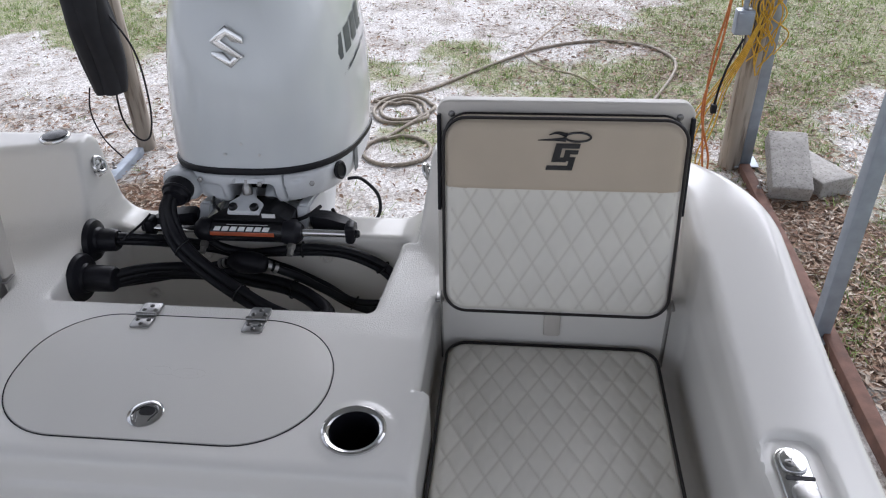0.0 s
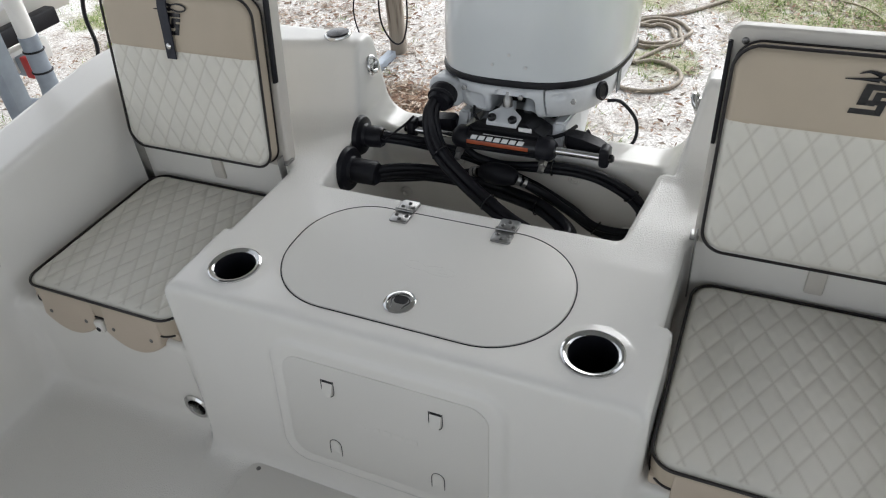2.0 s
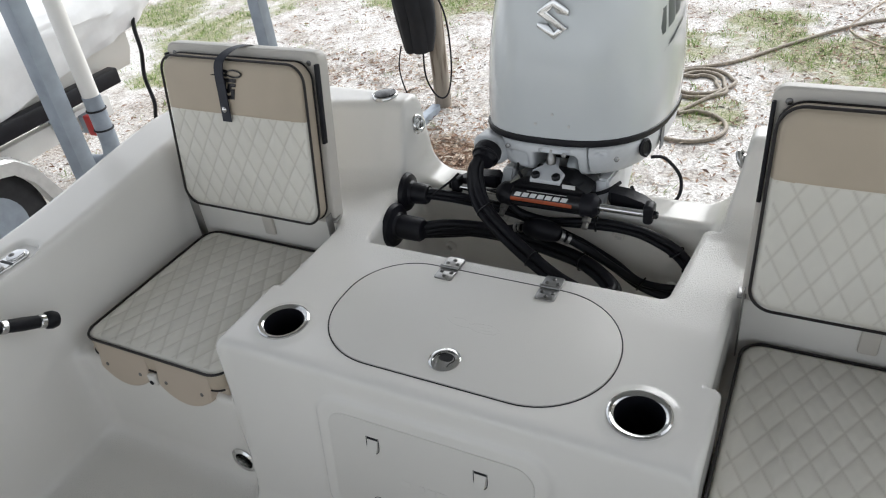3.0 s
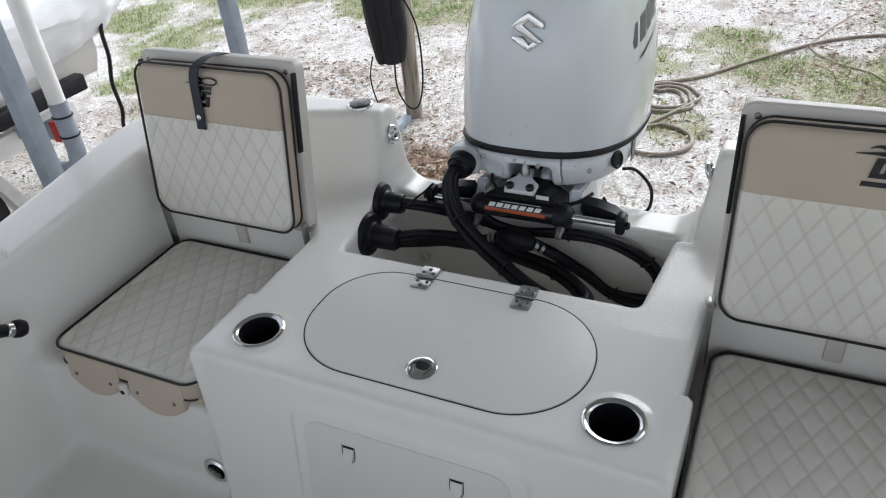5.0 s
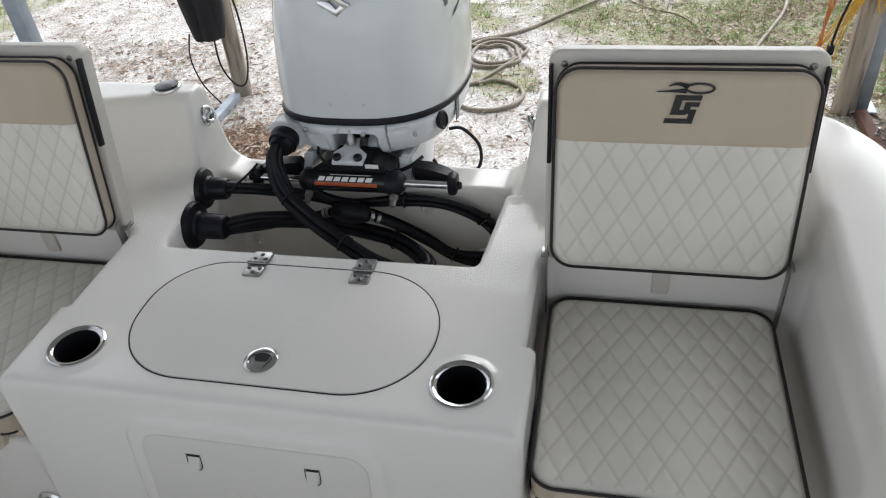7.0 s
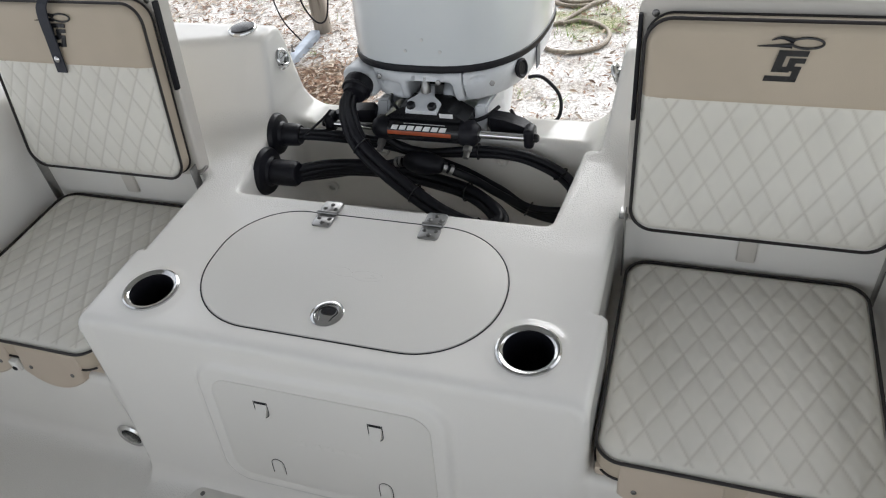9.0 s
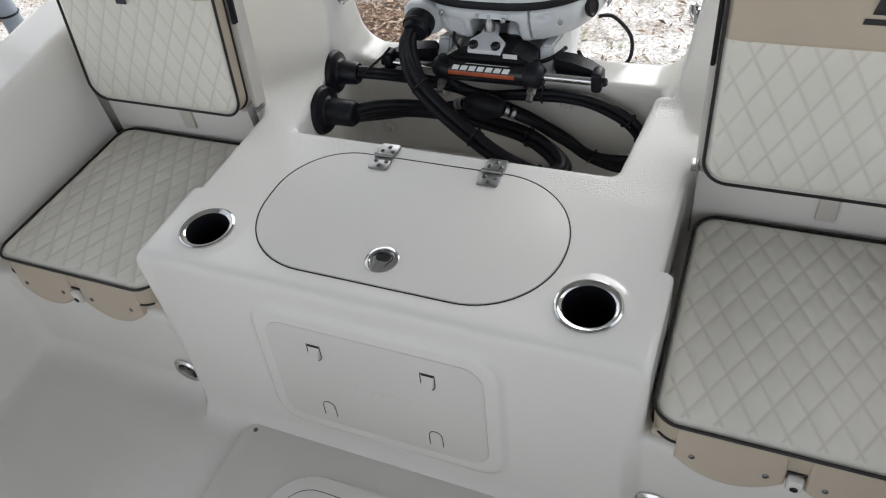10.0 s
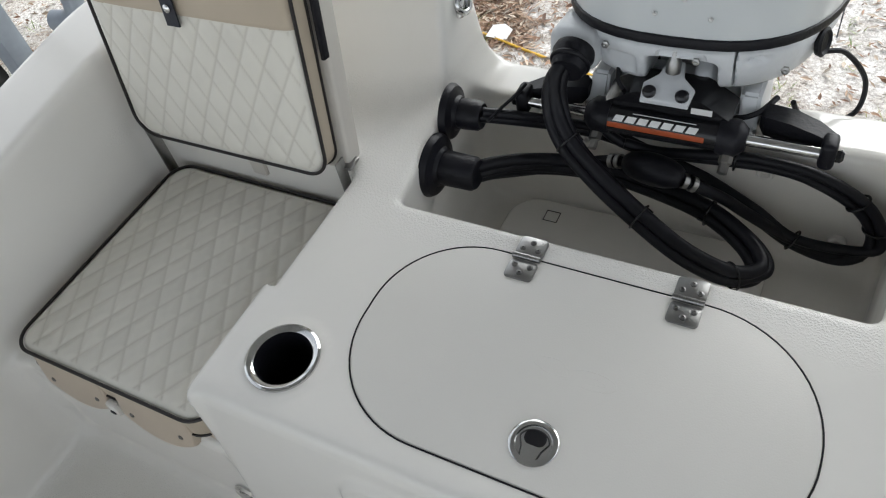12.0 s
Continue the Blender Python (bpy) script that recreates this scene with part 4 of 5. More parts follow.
# ---- rigging hoses in the well ----
hoses = thing("rigging_hose_bundle", "bundle of black rigging hoses looping through the motor well", "hose bundle", (0, 0, 0))
line = [(-0.153, 0.580, 0.725), (-0.172, 0.548, 0.695), (-0.168, 0.530, 0.650), (-0.140, 0.505, 0.610), (-0.084, 0.48, 0.572), (-0.010, 0.455, 0.532), (0.070, 0.432, 0.498), (0.140, 0.430, 0.476), (0.175, 0.458, 0.470), (0.150, 0.500, 0.474), (0.080, 0.545, 0.478), (-0.010, 0.565, 0.485), (-0.095, 0.56, 0.505), (-0.170, 0.53, 0.530), (-0.235, 0.48, 0.556), (-0.285, 0.435, 0.565)]
for k, (dx, dz, r) in enumerate(((0.0, 0.011, 0.0110), (0.0115, -0.003, 0.0100), (-0.0115, -0.002, 0.0100), (0.0, -0.0135, 0.0085))):
    pts = []
    for i, p in enumerate(line):
        w = 1.0 - 0.45 * math.exp(-((i - 0) / 1.2) ** 2)
        pts.append((p[0] + dx * w * 0.8, p[1] + dx * w * 0.6, p[2] + dz * w))
    part("hose", tube(pts, r, 12, 10), BLACK, hoses, "black rubber hose")
for i in (3, 5, 7, 10, 12):
    p, q = Vector(line[i]), Vector(line[i + 1])
    m = Matrix.Translation(p) @ (q - p).to_track_quat("Z", "Y").to_matrix().to_4x4()
    tie = part("cable_tie", ring(0.0215, 0.0018, (0, 0, 0), m, sides=24), BLACKGLOSS, hoses, "black cable tie")
    part("tie_tail", box(0.004, 0.004, 0.016, (0.0215, 0, 0.004), 0.001, 1), BLACKGLOSS, tie).matrix_basis = m

fuel = thing("fuel_line", "black fuel hose with a primer bulb and steel clamps", "fuel hose", (0, 0, 0))
part("hose", tube([(-0.30, 0.44, 0.548), (-0.20, 0.52, 0.520), (-0.12, 0.565, 0.520), (-0.082, 0.563, 0.533), (-0.060, 0.555, 0.541)], 0.0085, 10), BLACK, fuel)
part("hose_tail", tube([(0.035, 0.53, 0.552), (0.093, 0.55, 0.512), (0.138, 0.57, 0.465), (0.205, 0.585, 0.415), (0.270, 0.59, 0.392), (0.315, 0.60, 0.395)], 0.0095, 10), BLACK, fuel)
part("primer_bulb", tube([(-0.062, 0.556, 0.540), (-0.045, 0.550, 0.546), (-0.015, 0.541, 0.552), (0.015, 0.534, 0.555), (0.036, 0.530, 0.553)], lambda t: 0.0095 + 0.0165 * math.sin(math.pi * min(max(t, 0.0), 1.0)) ** 0.7, 20), BLACK, fuel, "ribbed black primer bulb")
for p, q in (((-0.074, 0.56, 0.536), (-0.06, 0.555, 0.541)), ((-0.086, 0.563, 0.531), (-0.07, 0.559, 0.537)), ((0.038, 0.53, 0.552), (0.05, 0.534, 0.546)), ((0.050, 0.534, 0.544), (0.062, 0.538, 0.536))):
    m = Matrix.Translation(p) @ (Vector(q) - Vector(p)).to_track_quat("Z", "Y").to_matrix().to_4x4()
    part("clamp", lathe([(0.011, -0.0045), (0.0125, -0.004), (0.0125, 0.004), (0.011, 0.0045)], 20, m), STEEL, fuel, "steel hose clamp")
steer = thing("steering_hoses", "pair of black hydraulic hoses from cylinder to well side", "hydraulic hose", (0, 0, 0))
base = [(-0.105, 0.572, 0.588), (-0.07, 0.575, 0.562), (-0.011, 0.585, 0.548), (0.095, 0.595, 0.548), (0.154, 0.60, 0.546), (0.211, 0.60, 0.536), (0.278, 0.595, 0.505), (0.312, 0.59, 0.462), (0.312, 0.585, 0.415), (0.277, 0.585, 0.388), (0.205, 0.585, 0.405), (0.13, 0.60, 0.44), (0.02, 0.625, 0.475), (-0.10, 0.625, 0.520), (-0.18, 0.595, 0.555), (-0.24, 0.55, 0.592), (-0.30, 0.52, 0.612)]
part("hose", tube(base, 0.0085, 10), BLACK, steer)
part("second_hose", tube([(p[0] + (0.010 if i > 4 else 0.0), p[1] - 0.004, p[2] + 0.016 if 2 < i else p[2] + 0.006) for i, p in enumerate(base) if i != 0 and i != 9], 0.0085, 10), BLACK, steer)
for i in (3, 6, 7, 10):
    p, q = Vector(base[i]), Vector(base[i + 1])
    m = Matrix.Translation(p + Vector((0.004, 0, 0.008))) @ (q - p).to_track_quat("Z", "Y").to_matrix().to_4x4()
    tie = part("cable_tie", ring(0.0175, 0.002, (0, 0, 0), m, sides=20), BLACKGLOSS, steer)
part("sensor_wire", tube([(-0.275, 0.50, 0.625), (-0.262, 0.53, 0.632), (-0.248, 0.555, 0.640), (-0.235, 0.575, 0.652)], 0.0028, 8), BLACK, steer, "thin black wire")

# ---- yard: ground, grass, leaves ----
def turf_share(x, y):
    """How grassy the yard is at a place, 0 to 1."""
    n = noise.noise(Vector((x * 0.55, y * 0.55, 3.1))) * 0.6 + noise.noise(Vector((x * 1.9, y * 1.9, 7.7))) * 0.4 + noise.noise(Vector((x * 5.5, y * 5.5, 1.7))) * 0.22
    bias = 0.06 + 0.42 * min(max((x - 0.7) / 1.5, 0), 1) + 0.28 * min(max((y - 6.5) / 4, 0), 1) - 0.18 * min(max((3.9 - y) / 1.5, 0), 1) + 0.2 * min(max((-1.0 - x) / 1.2, 0), 1) * min(max((y - 4.2) / 1.5, 0), 1)
    return min(max((n + bias - 0.02) / 0.30, 0), 1)


def litter_share(x, y):
    """How much leaf litter lies at a place, 0 to 1."""
    wob = noise.noise(Vector((x * 2.3, y * 2.3, 9.2))) * 0.8 + noise.noise(Vector((x * 6.0, y * 6.0, 4.4))) * 0.5
    a = math.exp(-((x + 1.28) / 0.40) ** 2 - ((y - 2.25) / 0.50) ** 2)
    b = math.exp(-((x - 2.05) / 0.34) ** 2 - ((y - 1.9) / 0.80) ** 2)
    c = 0.40 * math.exp(-((x - 1.9) / 1.2) ** 2 - ((y - 4.2) / 1.6) ** 2)
    d = 0.5 * math.exp(-((x + 2.5) / 0.6) ** 2 - ((y - 2.4) / 1.0) ** 2)
    return min(max((a + b + c + d) * (1 + wob) + 0.07 + 0.10 * wob, 0.02), 1)


def ground_material():
    m = bpy.data.materials.new("yard_ground")
    m.use_nodes = True
    nt = m.node_tree
    N, L = nt.nodes, nt.links
    b = N["Principled BSDF"]
    geo = N.new("ShaderNodeNewGeometry")

    def noise_node(scale, detail=8, rough=0.6):
        n = N.new("ShaderNodeTexNoise")
        n.inputs["Scale"].default_value, n.inputs["Detail"].default_value, n.inputs["Roughness"].default_value = scale, detail, rough
        L.new(geo.outputs["Position"], n.inputs["Vector"])
        return n.outputs["Fac"]

    def ramp(src, a, b_):
        r = N.new("ShaderNodeMapRange")
        r.interpolation_type = "SMOOTHSTEP"
        r.inputs[1].default_value, r.inputs[2].default_value = a, b_
        L.new(src, r.inputs[0])
        return r.outputs[0]

    def attr(name):
        a = N.new("ShaderNodeAttribute")
        a.attribute_name = name
        return a.outputs["Fac"]

    def add(a, c, k):
        x = N.new("ShaderNodeMath")
        x.operation = "MULTIPLY_ADD"
        L.new(c, x.inputs[0])
        x.inputs[1].default_value = k
        L.new(a, x.inputs[2])
        return x.outputs[0]

    def mix(f, a, c):
        x = N.new("ShaderNodeMix")
        x.data_type = "RGBA"
        for i, v in ((0, f), (6, a), (7, c)):
            if isinstance(v, tuple):
                x.inputs[i].default_value = (*v, 1)
            else:
                L.new(v, x.inputs[i])
        return x.outputs[2]
    fine, mid = noise_node(70, 6, 0.7), noise_node(11, 9, 0.7)
    sand = mix(ramp(fine, 0.40, 0.58), (0.44, 0.41, 0.38), (0.84, 0.82, 0.79))
    dirt = mix(ramp(noise_node(55, 8, 0.8), 0.42, 0.57), (0.24, 0.20, 0.17), (0.62, 0.58, 0.53))
    base = mix(ramp(noise_node(3.2, 10, 0.72), 0.46, 0.60), sand, dirt)
    # darker speckled soil, mixed in over a soft oval just aft of the boat
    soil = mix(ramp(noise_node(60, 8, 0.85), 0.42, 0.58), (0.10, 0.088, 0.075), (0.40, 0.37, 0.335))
    base = mix(ramp(add(attr("dark_soil"), mid, 0.8), 0.75, 1.15), base, soil)
    turf = mix(ramp(noise_node(75, 6, 0.8), 0.40, 0.58), (0.12, 0.155, 0.045), (0.46, 0.44, 0.29))
    turf = mix(ramp(noise_node(16, 7, 0.75), 0.50, 0.64), turf, mix(ramp(noise_node(60, 5, 0.8), 0.42, 0.58), (0.30, 0.24, 0.17), (0.70, 0.66, 0.58)))
    grassy = ramp(add(attr("turf"), mid, 1.1), 0.80, 1.42)
    col = mix(grassy, base, turf)
    leafy = ramp(add(attr("litter"), mid, 0.9), 0.85, 1.15)
    leaf = mix(ramp(noise_node(48, 5, 0.8), 0.36, 0.62), (0.07, 0.045, 0.03), (0.30, 0.19, 0.12))
    L.new(mix(leafy, col, leaf), b.inputs["Base Color"])
    b.inputs["Roughness"].default_value = 0.95
    bp_ = N.new("ShaderNodeBump")
    bp_.inputs["Strength"].default_value, bp_.inputs["Distance"].default_value = 0.8, 0.025
    L.new(noise_node(45, 9, 0.75), bp_.inputs["Height"])
    L.new(bp_.outputs[0], b.inputs["Normal"])
    return m


def ground_height(x, y):
    return GROUND + 0.014 * noise.noise(Vector((x * 0.9, y * 0.9, 0))) + 0.006 * noise.noise(Vector((x * 4, y * 4, 5)))


def spread(lo, hi, step, far):
    c = list(np.arange(lo, hi + 1e-6, step))
    d, a, b = step, lo, hi
    out_lo, out_hi = [], []
    while b < far:
        d *= 1.35
        a, b = a - d, b + d
        out_lo.append(a)
        out_hi.append(b)
    return out_lo[::-1] + c + out_hi


gx, gy = spread(-8.0, 8.0, 0.09, 300), spread(0.0, 15.0, 0.09, 300)
verts = [(x, y, ground_height(x, y)) for x in gx for y in gy]
ny = len(gy)
faces = [(i * ny + j, (i + 1) * ny + j, (i + 1) * ny + j + 1, i * ny + j + 1) for i in range(len(gx) - 1) for j in range(ny - 1)]
gm = bpy.data.meshes.new("ground")
gm.from_pydata(verts, [], faces)
gm.attributes.new("turf", "FLOAT", "POINT").data.foreach_set("value", [turf_share(v[0], v[1]) for v in verts])
gm.attributes.new("dark_soil", "FLOAT", "POINT").data.foreach_set("value", [math.exp(-((v[1] - 1.2) / 0.85) ** 2 - ((v[0] - 0.1) / 1.6) ** 2) for v in verts])
gm.attributes.new("litter", "FLOAT", "POINT").data.foreach_set("value", [litter_share(v[0], v[1]) for v in verts])
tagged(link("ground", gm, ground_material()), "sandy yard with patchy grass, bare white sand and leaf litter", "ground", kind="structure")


def scatter_material(name, colors, rough=0.7):
    m = bpy.data.materials.new(name)
    m.use_nodes = True
    nt = m.node_tree
    g = nt.nodes.new("ShaderNodeNewGeometry")
    r = nt.nodes.new("ShaderNodeValToRGB")
    r.color_ramp.elements[0].color, r.color_ramp.elements[1].color = (*colors[0], 1), (*colors[-1], 1)
    for i, c in enumerate(colors[1:-1]):
        e = r.color_ramp.elements.new((i + 1) / (len(colors) - 1))
        e.color = (*c, 1)
    nt.links.new(g.outputs["Random Per Island"], r.inputs[0])
    b = nt.nodes["Principled BSDF"]
    nt.links.new(r.outputs[0], b.inputs["Base Color"])
    b.inputs["Roughness"].default_value = rough
    return m


rng = random.Random(4)
gv, gf = [], []
while len(gf) < 280000:
    x, y = rng.uniform(-7.0, 6.5), 1.3 + 13.0 * rng.random() ** 1.15
    s = turf_share(x, y)
    if rng.random() > 0.8 * s * s + 0.014:
        continue
    for _ in range(rng.randint(5, 11)):
        px, py = x + rng.gauss(0, 0.022), y + rng.gauss(0, 0.022)
        a, l = rng.uniform(0, 6.283), rng.uniform(0.016, 0.050)
        lean = rng.uniform(0.3, 1.6) * l
        w = rng.uniform(0.0016, 0.0032)
        z = ground_height(px, py) - 0.002
        k = len(gv)
        gv += [(px - w * math.sin(a), py + w * math.cos(a), z), (px + w * math.sin(a), py - w * math.cos(a), z), (px + lean * math.cos(a), py + lean * math.sin(a), z + l)]
        gf.append((k, k + 1, k + 2))
gme = bpy.data.meshes.new("grass")
gme.from_pydata(gv, [], gf)
tagged(link("grass", gme, scatter_material("grass_blades", [(0.08, 0.17, 0.02), (0.17, 0.30, 0.045), (0.29, 0.38, 0.10), (0.52, 0.48, 0.29)]), smooth=False), "patchy short green and dry grass tufts on sand", "grass", kind="stuff")
lv, lf = [], []
while len(lf) < 110000:
    x, y = rng.uniform(-4.0, 4.6), rng.uniform(1.2, 8.0)
    if rng.random() > litter_share(x, y):
        continue
    a, l = rng.uniform(0, 6.283), rng.uniform(0.007, 0.028)
    w = l * rng.uniform(0.16, 0.34)
    z = ground_height(x, y) + rng.uniform(0.001, 0.016)
    t1, t2 = rng.gauss(0, 0.3), rng.gauss(0, 0.4)
    ca, sa_ = math.cos(a), math.sin(a)
    k = len(lv)
    for u, v, h in ((-l, 0, 0), (0, -w, 0.3 * w), (l, 0, 0), (0, w, 0.3 * w)):
        lv.append((x + u * ca - v * sa_, y + u * sa_ + v * ca, z + h + t1 * u * 0.5 + t2 * v))
    lf += [(k, k + 1, k + 2), (k, k + 2, k + 3)]
lme = bpy.data.meshes.new("leaf_litter")
lme.from_pydata(lv, [], lf)
tagged(link("leaf_litter", lme, scatter_material("dry_leaves", [(0.10, 0.055, 0.035), (0.22, 0.12, 0.07), (0.34, 0.23, 0.15), (0.50, 0.42, 0.33), (0.15, 0.12, 0.09)]), smooth=False), "scattered dry brown oak leaves on the sand", "leaf litter", kind="stuff")

# ---- carport: posts, base rails, roof ----
def square_tube(x, y, z0, z1, s=0.058):
    return box(s, s, z1 - z0, (x, y, (z0 + z1) / 2), 0.006, 2)


ROOF_Z = 2.75
for k, (x, y) in enumerate(((-1.62, 0.56), (-1.62, 1.58), (1.775, 1.58), (1.822, 3.05))):
    t = thing("carport_post", "blue-grey galvanised square steel carport post", "post", (x, y, GROUND), "carport posts")
    part("tube", square_tube(0, 0, -0.05, ROOF_Z - GROUND), GALV, t)
    part("base_plate", box(0.13, 0.13, 0.008, (0, 0, 0.022), 0.002), GALV, t)
for x, mat, y0, y1, lab in ((1.805, RUST, -3.0, 2.98, "rusty brown steel base rail lying on the ground"), (-1.66, GALV, -3.0, 3.02, "galvanised steel base rail lying on the ground")):
    r = part("base_rail", box(0.055, y1 - y0, 0.06, (x, (y0 + y1) / 2, GROUND + 0.018), 0.006), mat)
    tagged(r, lab, "rail")
    part("rail_bolt", lathe([(0.012, 0), (0.012, 0.01), (0.006, 0.014), (0.006, 0.04), (0, 0.04)], 10, Matrix.Translation((x, y1 - 0.3, GROUND + 0.063))), STEEL, r)
for x, y, r in ((-1.652, 3.10, 0.052), (1.738, 3.04, 0.056)):
    p = part("wooden_pole", tube([(x, y, GROUND - 0.05), (x + 0.006, y, GROUND + 0.8), (x - 0.004, y, GROUND + 1.9), (x, y, ROOF_Z)], lambda t, r=r: r * (1.02 - 0.06 * t), 18, 10), WOOD)
    tagged(p, "weathered round wooden pole set in the sand", "pole", "wooden poles")
    for k in range(9):
        a = k * 0.7
        part("crack", tube([(x + r * 1.003 * math.cos(a + 0.03 * math.sin(j * 2.1 + k)), y + r * 1.003 * math.sin(a + 0.03 * math.sin(j * 2.1 + k)), GROUND + 0.05 + 0.12 * k + j * 0.09) for j in range(6)], 0.0022, 5, 3), BLACK, p)
roof_b = bmesh.new()
n = 90
xs_ = [-2.0 + 3.95 * i / n for i in range(n + 1)]
top_r = [[roof_b.verts.new((x, y, ROOF_Z + 0.012 * (1 if (i // 2) % 2 else -1) + dz)) for y in (-3.3, 3.05)] for dz in (0.0,) for i, x in enumerate(xs_)]
for q, w in zip(top_r, top_r[1:]):
    roof_b.faces.new((q[0], w[0], w[1], q[1]))
bmesh.ops.solidify(roof_b, geom=roof_b.faces[:], thickness=0.006)
ROOF = material("roof_sheet", (0.45, 0.45, 0.45), 0.5, var=0.06, scale=3)
tagged(part("carport_roof", roof_b, ROOF, smooth=False), "white ribbed steel carport roof", "ceiling", kind="structure")

# black folded cover hung on the pole, with cords
hang = thing("folded_cover", "folded black fabric cover tied on the wooden pole", "cover", (-1.70, 2.96, -0.005))
CLOTH = material("black_cloth", (0.010, 0.011, 0.014), 0.75, var=0.3, scale=8, bump=0.6, bump_scale=30)
for k in range(6):
    a = k * math.pi / 3
    pts = [(0.055 * math.cos(a) + 0.01 * math.sin(j * 1.7 + k), 0.04 * math.sin(a) + 0.008 * math.cos(j * 1.3 + k), 1.0 - 0.17 * j) for j in range(7)]
    part("fold", tube(pts, lambda t, k=k: 0.045 + 0.03 * math.sin(math.pi * (0.15 + 0.85 * t)) + 0.008 * math.sin(9 * t + k), 12, 5), CLOTH, hang)
part("cord", tube([(-0.100, -0.030, 0.005), (-0.130, -0.040, -0.135), (-0.100, -0.040, -0.295), (-0.020, -0.030, -0.425)], 0.0045, 8), BLACK, hang, "thin black cord")
part("cord_loop", tube([(0.100, -0.010, 0.425), (0.200, 0.000, 0.205), (0.210, 0.000, -0.095), (0.160, 0.010, -0.295), (0.080, 0.020, -0.325), (0.020, 0.010, -0.195), (0.040, -0.010, 0.025)], 0.0055, 8), BLACK, hang, "thin black cord loop")

# ropes and cords tangled on the other pole
rope = thing("rope_tangle", "tangle of yellow and orange rope hung on a pole", "rope", (1.735, 3.06, 0))
r2 = random.Random(7)
for k in range(16):
    lean = 0.05 * math.sin(k * 1.9)
    pts = [(0.005 + lean + r2.gauss(0, 0.032), -0.10 + r2.gauss(0, 0.012), 1.15 - j * (0.085 + 0.004 * (k % 6))) for j in range(11)]
    part("rope", tube(pts, 0.0036, 6, 5), YELLOW, rope, "yellow braided rope")
for k in range(6):
    dx = 0.022 * k
    pts = [(0.0, -0.11, 0.42), (-0.05 - dx * 0.3, -0.13, 0.22), (-0.12 - dx * 0.6, -0.15, 0.05), (-0.17 - dx + r2.gauss(0, 0.012), -0.16, -0.14), (-0.20 - dx + r2.gauss(0, 0.014), -0.16, -0.30), (-0.19 - dx * 0.7, -0.15, GROUND + 0.01)]
    part("rope", tube(pts, 0.0034, 6, 6), YELLOW, rope, "yellow braided rope")
for k in range(2):
    part("cord", tube([(-0.19 - 0.015 * k, -0.24, 1.1), (-0.20, -0.24, 0.55 - 0.05 * k), (-0.235 + 0.02 * k, -0.24, 0.25), (-0.235 - 0.01 * k, -0.24, -0.03), (-0.20 + 0.03 * k, -0.24, -0.30), (-0.17, -0.22, GROUND + 0.01)], 0.0055, 8), ORANGE, rope, "orange extension cord")
part("plug_cord", tube([(-0.10, -0.20, 0.32), (-0.15, -0.23, 0.22), (-0.18, -0.24, 0.10), (-0.19, -0.24, 0.0)], 0.006, 8), BLACK, rope, "black plug lead")
part("plug", box(0.03, 0.03, 0.05, (-0.19, -0.24, -0.02), 0.008), BLACK, rope, "black plug")
outlet = part("outlet_box", box(0.085, 0.06, 0.12, (1.645, 2.955, 0.375), 0.008), GALV)
tagged(outlet, "grey weatherproof outlet box fixed to a wooden pole", "outlet box")
part("cover_plate", box(0.07, 0.006, 0.10, (1.645, 2.922, 0.375), 0.003), GALV, outlet)
part("conduit", tube([(1.645, 2.96, 0.43), (1.645, 2.96, 1.0), (1.66, 2.96, 2.6)], 0.013, 10), GALV, outlet, "grey conduit pipe")

# concrete blocks
def cblock(at, sx, sy, sz, rz, rx, ry, label):
    b = box(sx, sy, sz, (0, 0, 0), 0.008, 2)
    bmesh.ops.subdivide_edges(b, edges=b.edges[:], cuts=3, use_grid_fill=True)
    for v in b.verts:
        v.co += Vector((1, 1, 1)) * 0.004 * noise.noise(v.co * 25)
    o = part("concrete_block", b, CONCRETE)
    o.matrix_basis = pose(*at, rx, ry, rz)
    return tagged(o, label, "concrete block", "concrete blocks")


cblock((2.12, 2.90, GROUND + 0.050), 0.20, 0.40, 0.10, 24, 0, 0, "grey concrete cap block lying flat on the leaves")
cblock((1.965, 2.80, GROUND + 0.135), 0.195, 0.39, 0.095, -6, 22, 0, "rough grey concrete block leaning on another block")

# garden hose on the ground
def on_ground(pts, lift):
    return [(x, y, ground_height(x, y) + lift) for x, y in pts]


hp = []
for k in range(34):
    a = 2 * math.pi * k / 14
    r = 1.0 - 0.24 * math.floor(k / 14)
    hp.append((-0.18 + 0.19 * r * math.cos(a), 3.72 + 0.22 * r * math.sin(a)))
hose = tagged(part("garden_hose", tube(on_ground([(-0.13 + 0.20 * math.cos(a), 3.12 + 0.19 * math.sin(a)) for a in [2 * math.pi * k / 16 + 2.0 for k in range(17)]] + hp + [(-0.388, 3.868), (-0.048, 4.081), (0.281, 4.475), (0.694, 4.917), (1.14, 5.129), (1.45, 5.08), (1.62, 4.93), (1.70, 4.70), (1.64, 4.40), (1.444, 3.917), (1.30, 3.5), (1.2, 3.0)], 0.013), 0.0118, 10, 6), HOSE), "dusty tan garden hose coiled on the sand", "garden hose")
wire = tagged(part("thin_cord", tube(on_ground([(0.55, 7.8), (0.75, 6.6), (0.95, 5.9), (0.72, 5.2), (0.60, 4.8), (0.80, 4.5), (1.0, 4.35), (1.2, 3.9), (1.3, 3.5)], 0.006), 0.0055, 7, 8), WIRE), "thin tan cord trailing over grass", "cord")
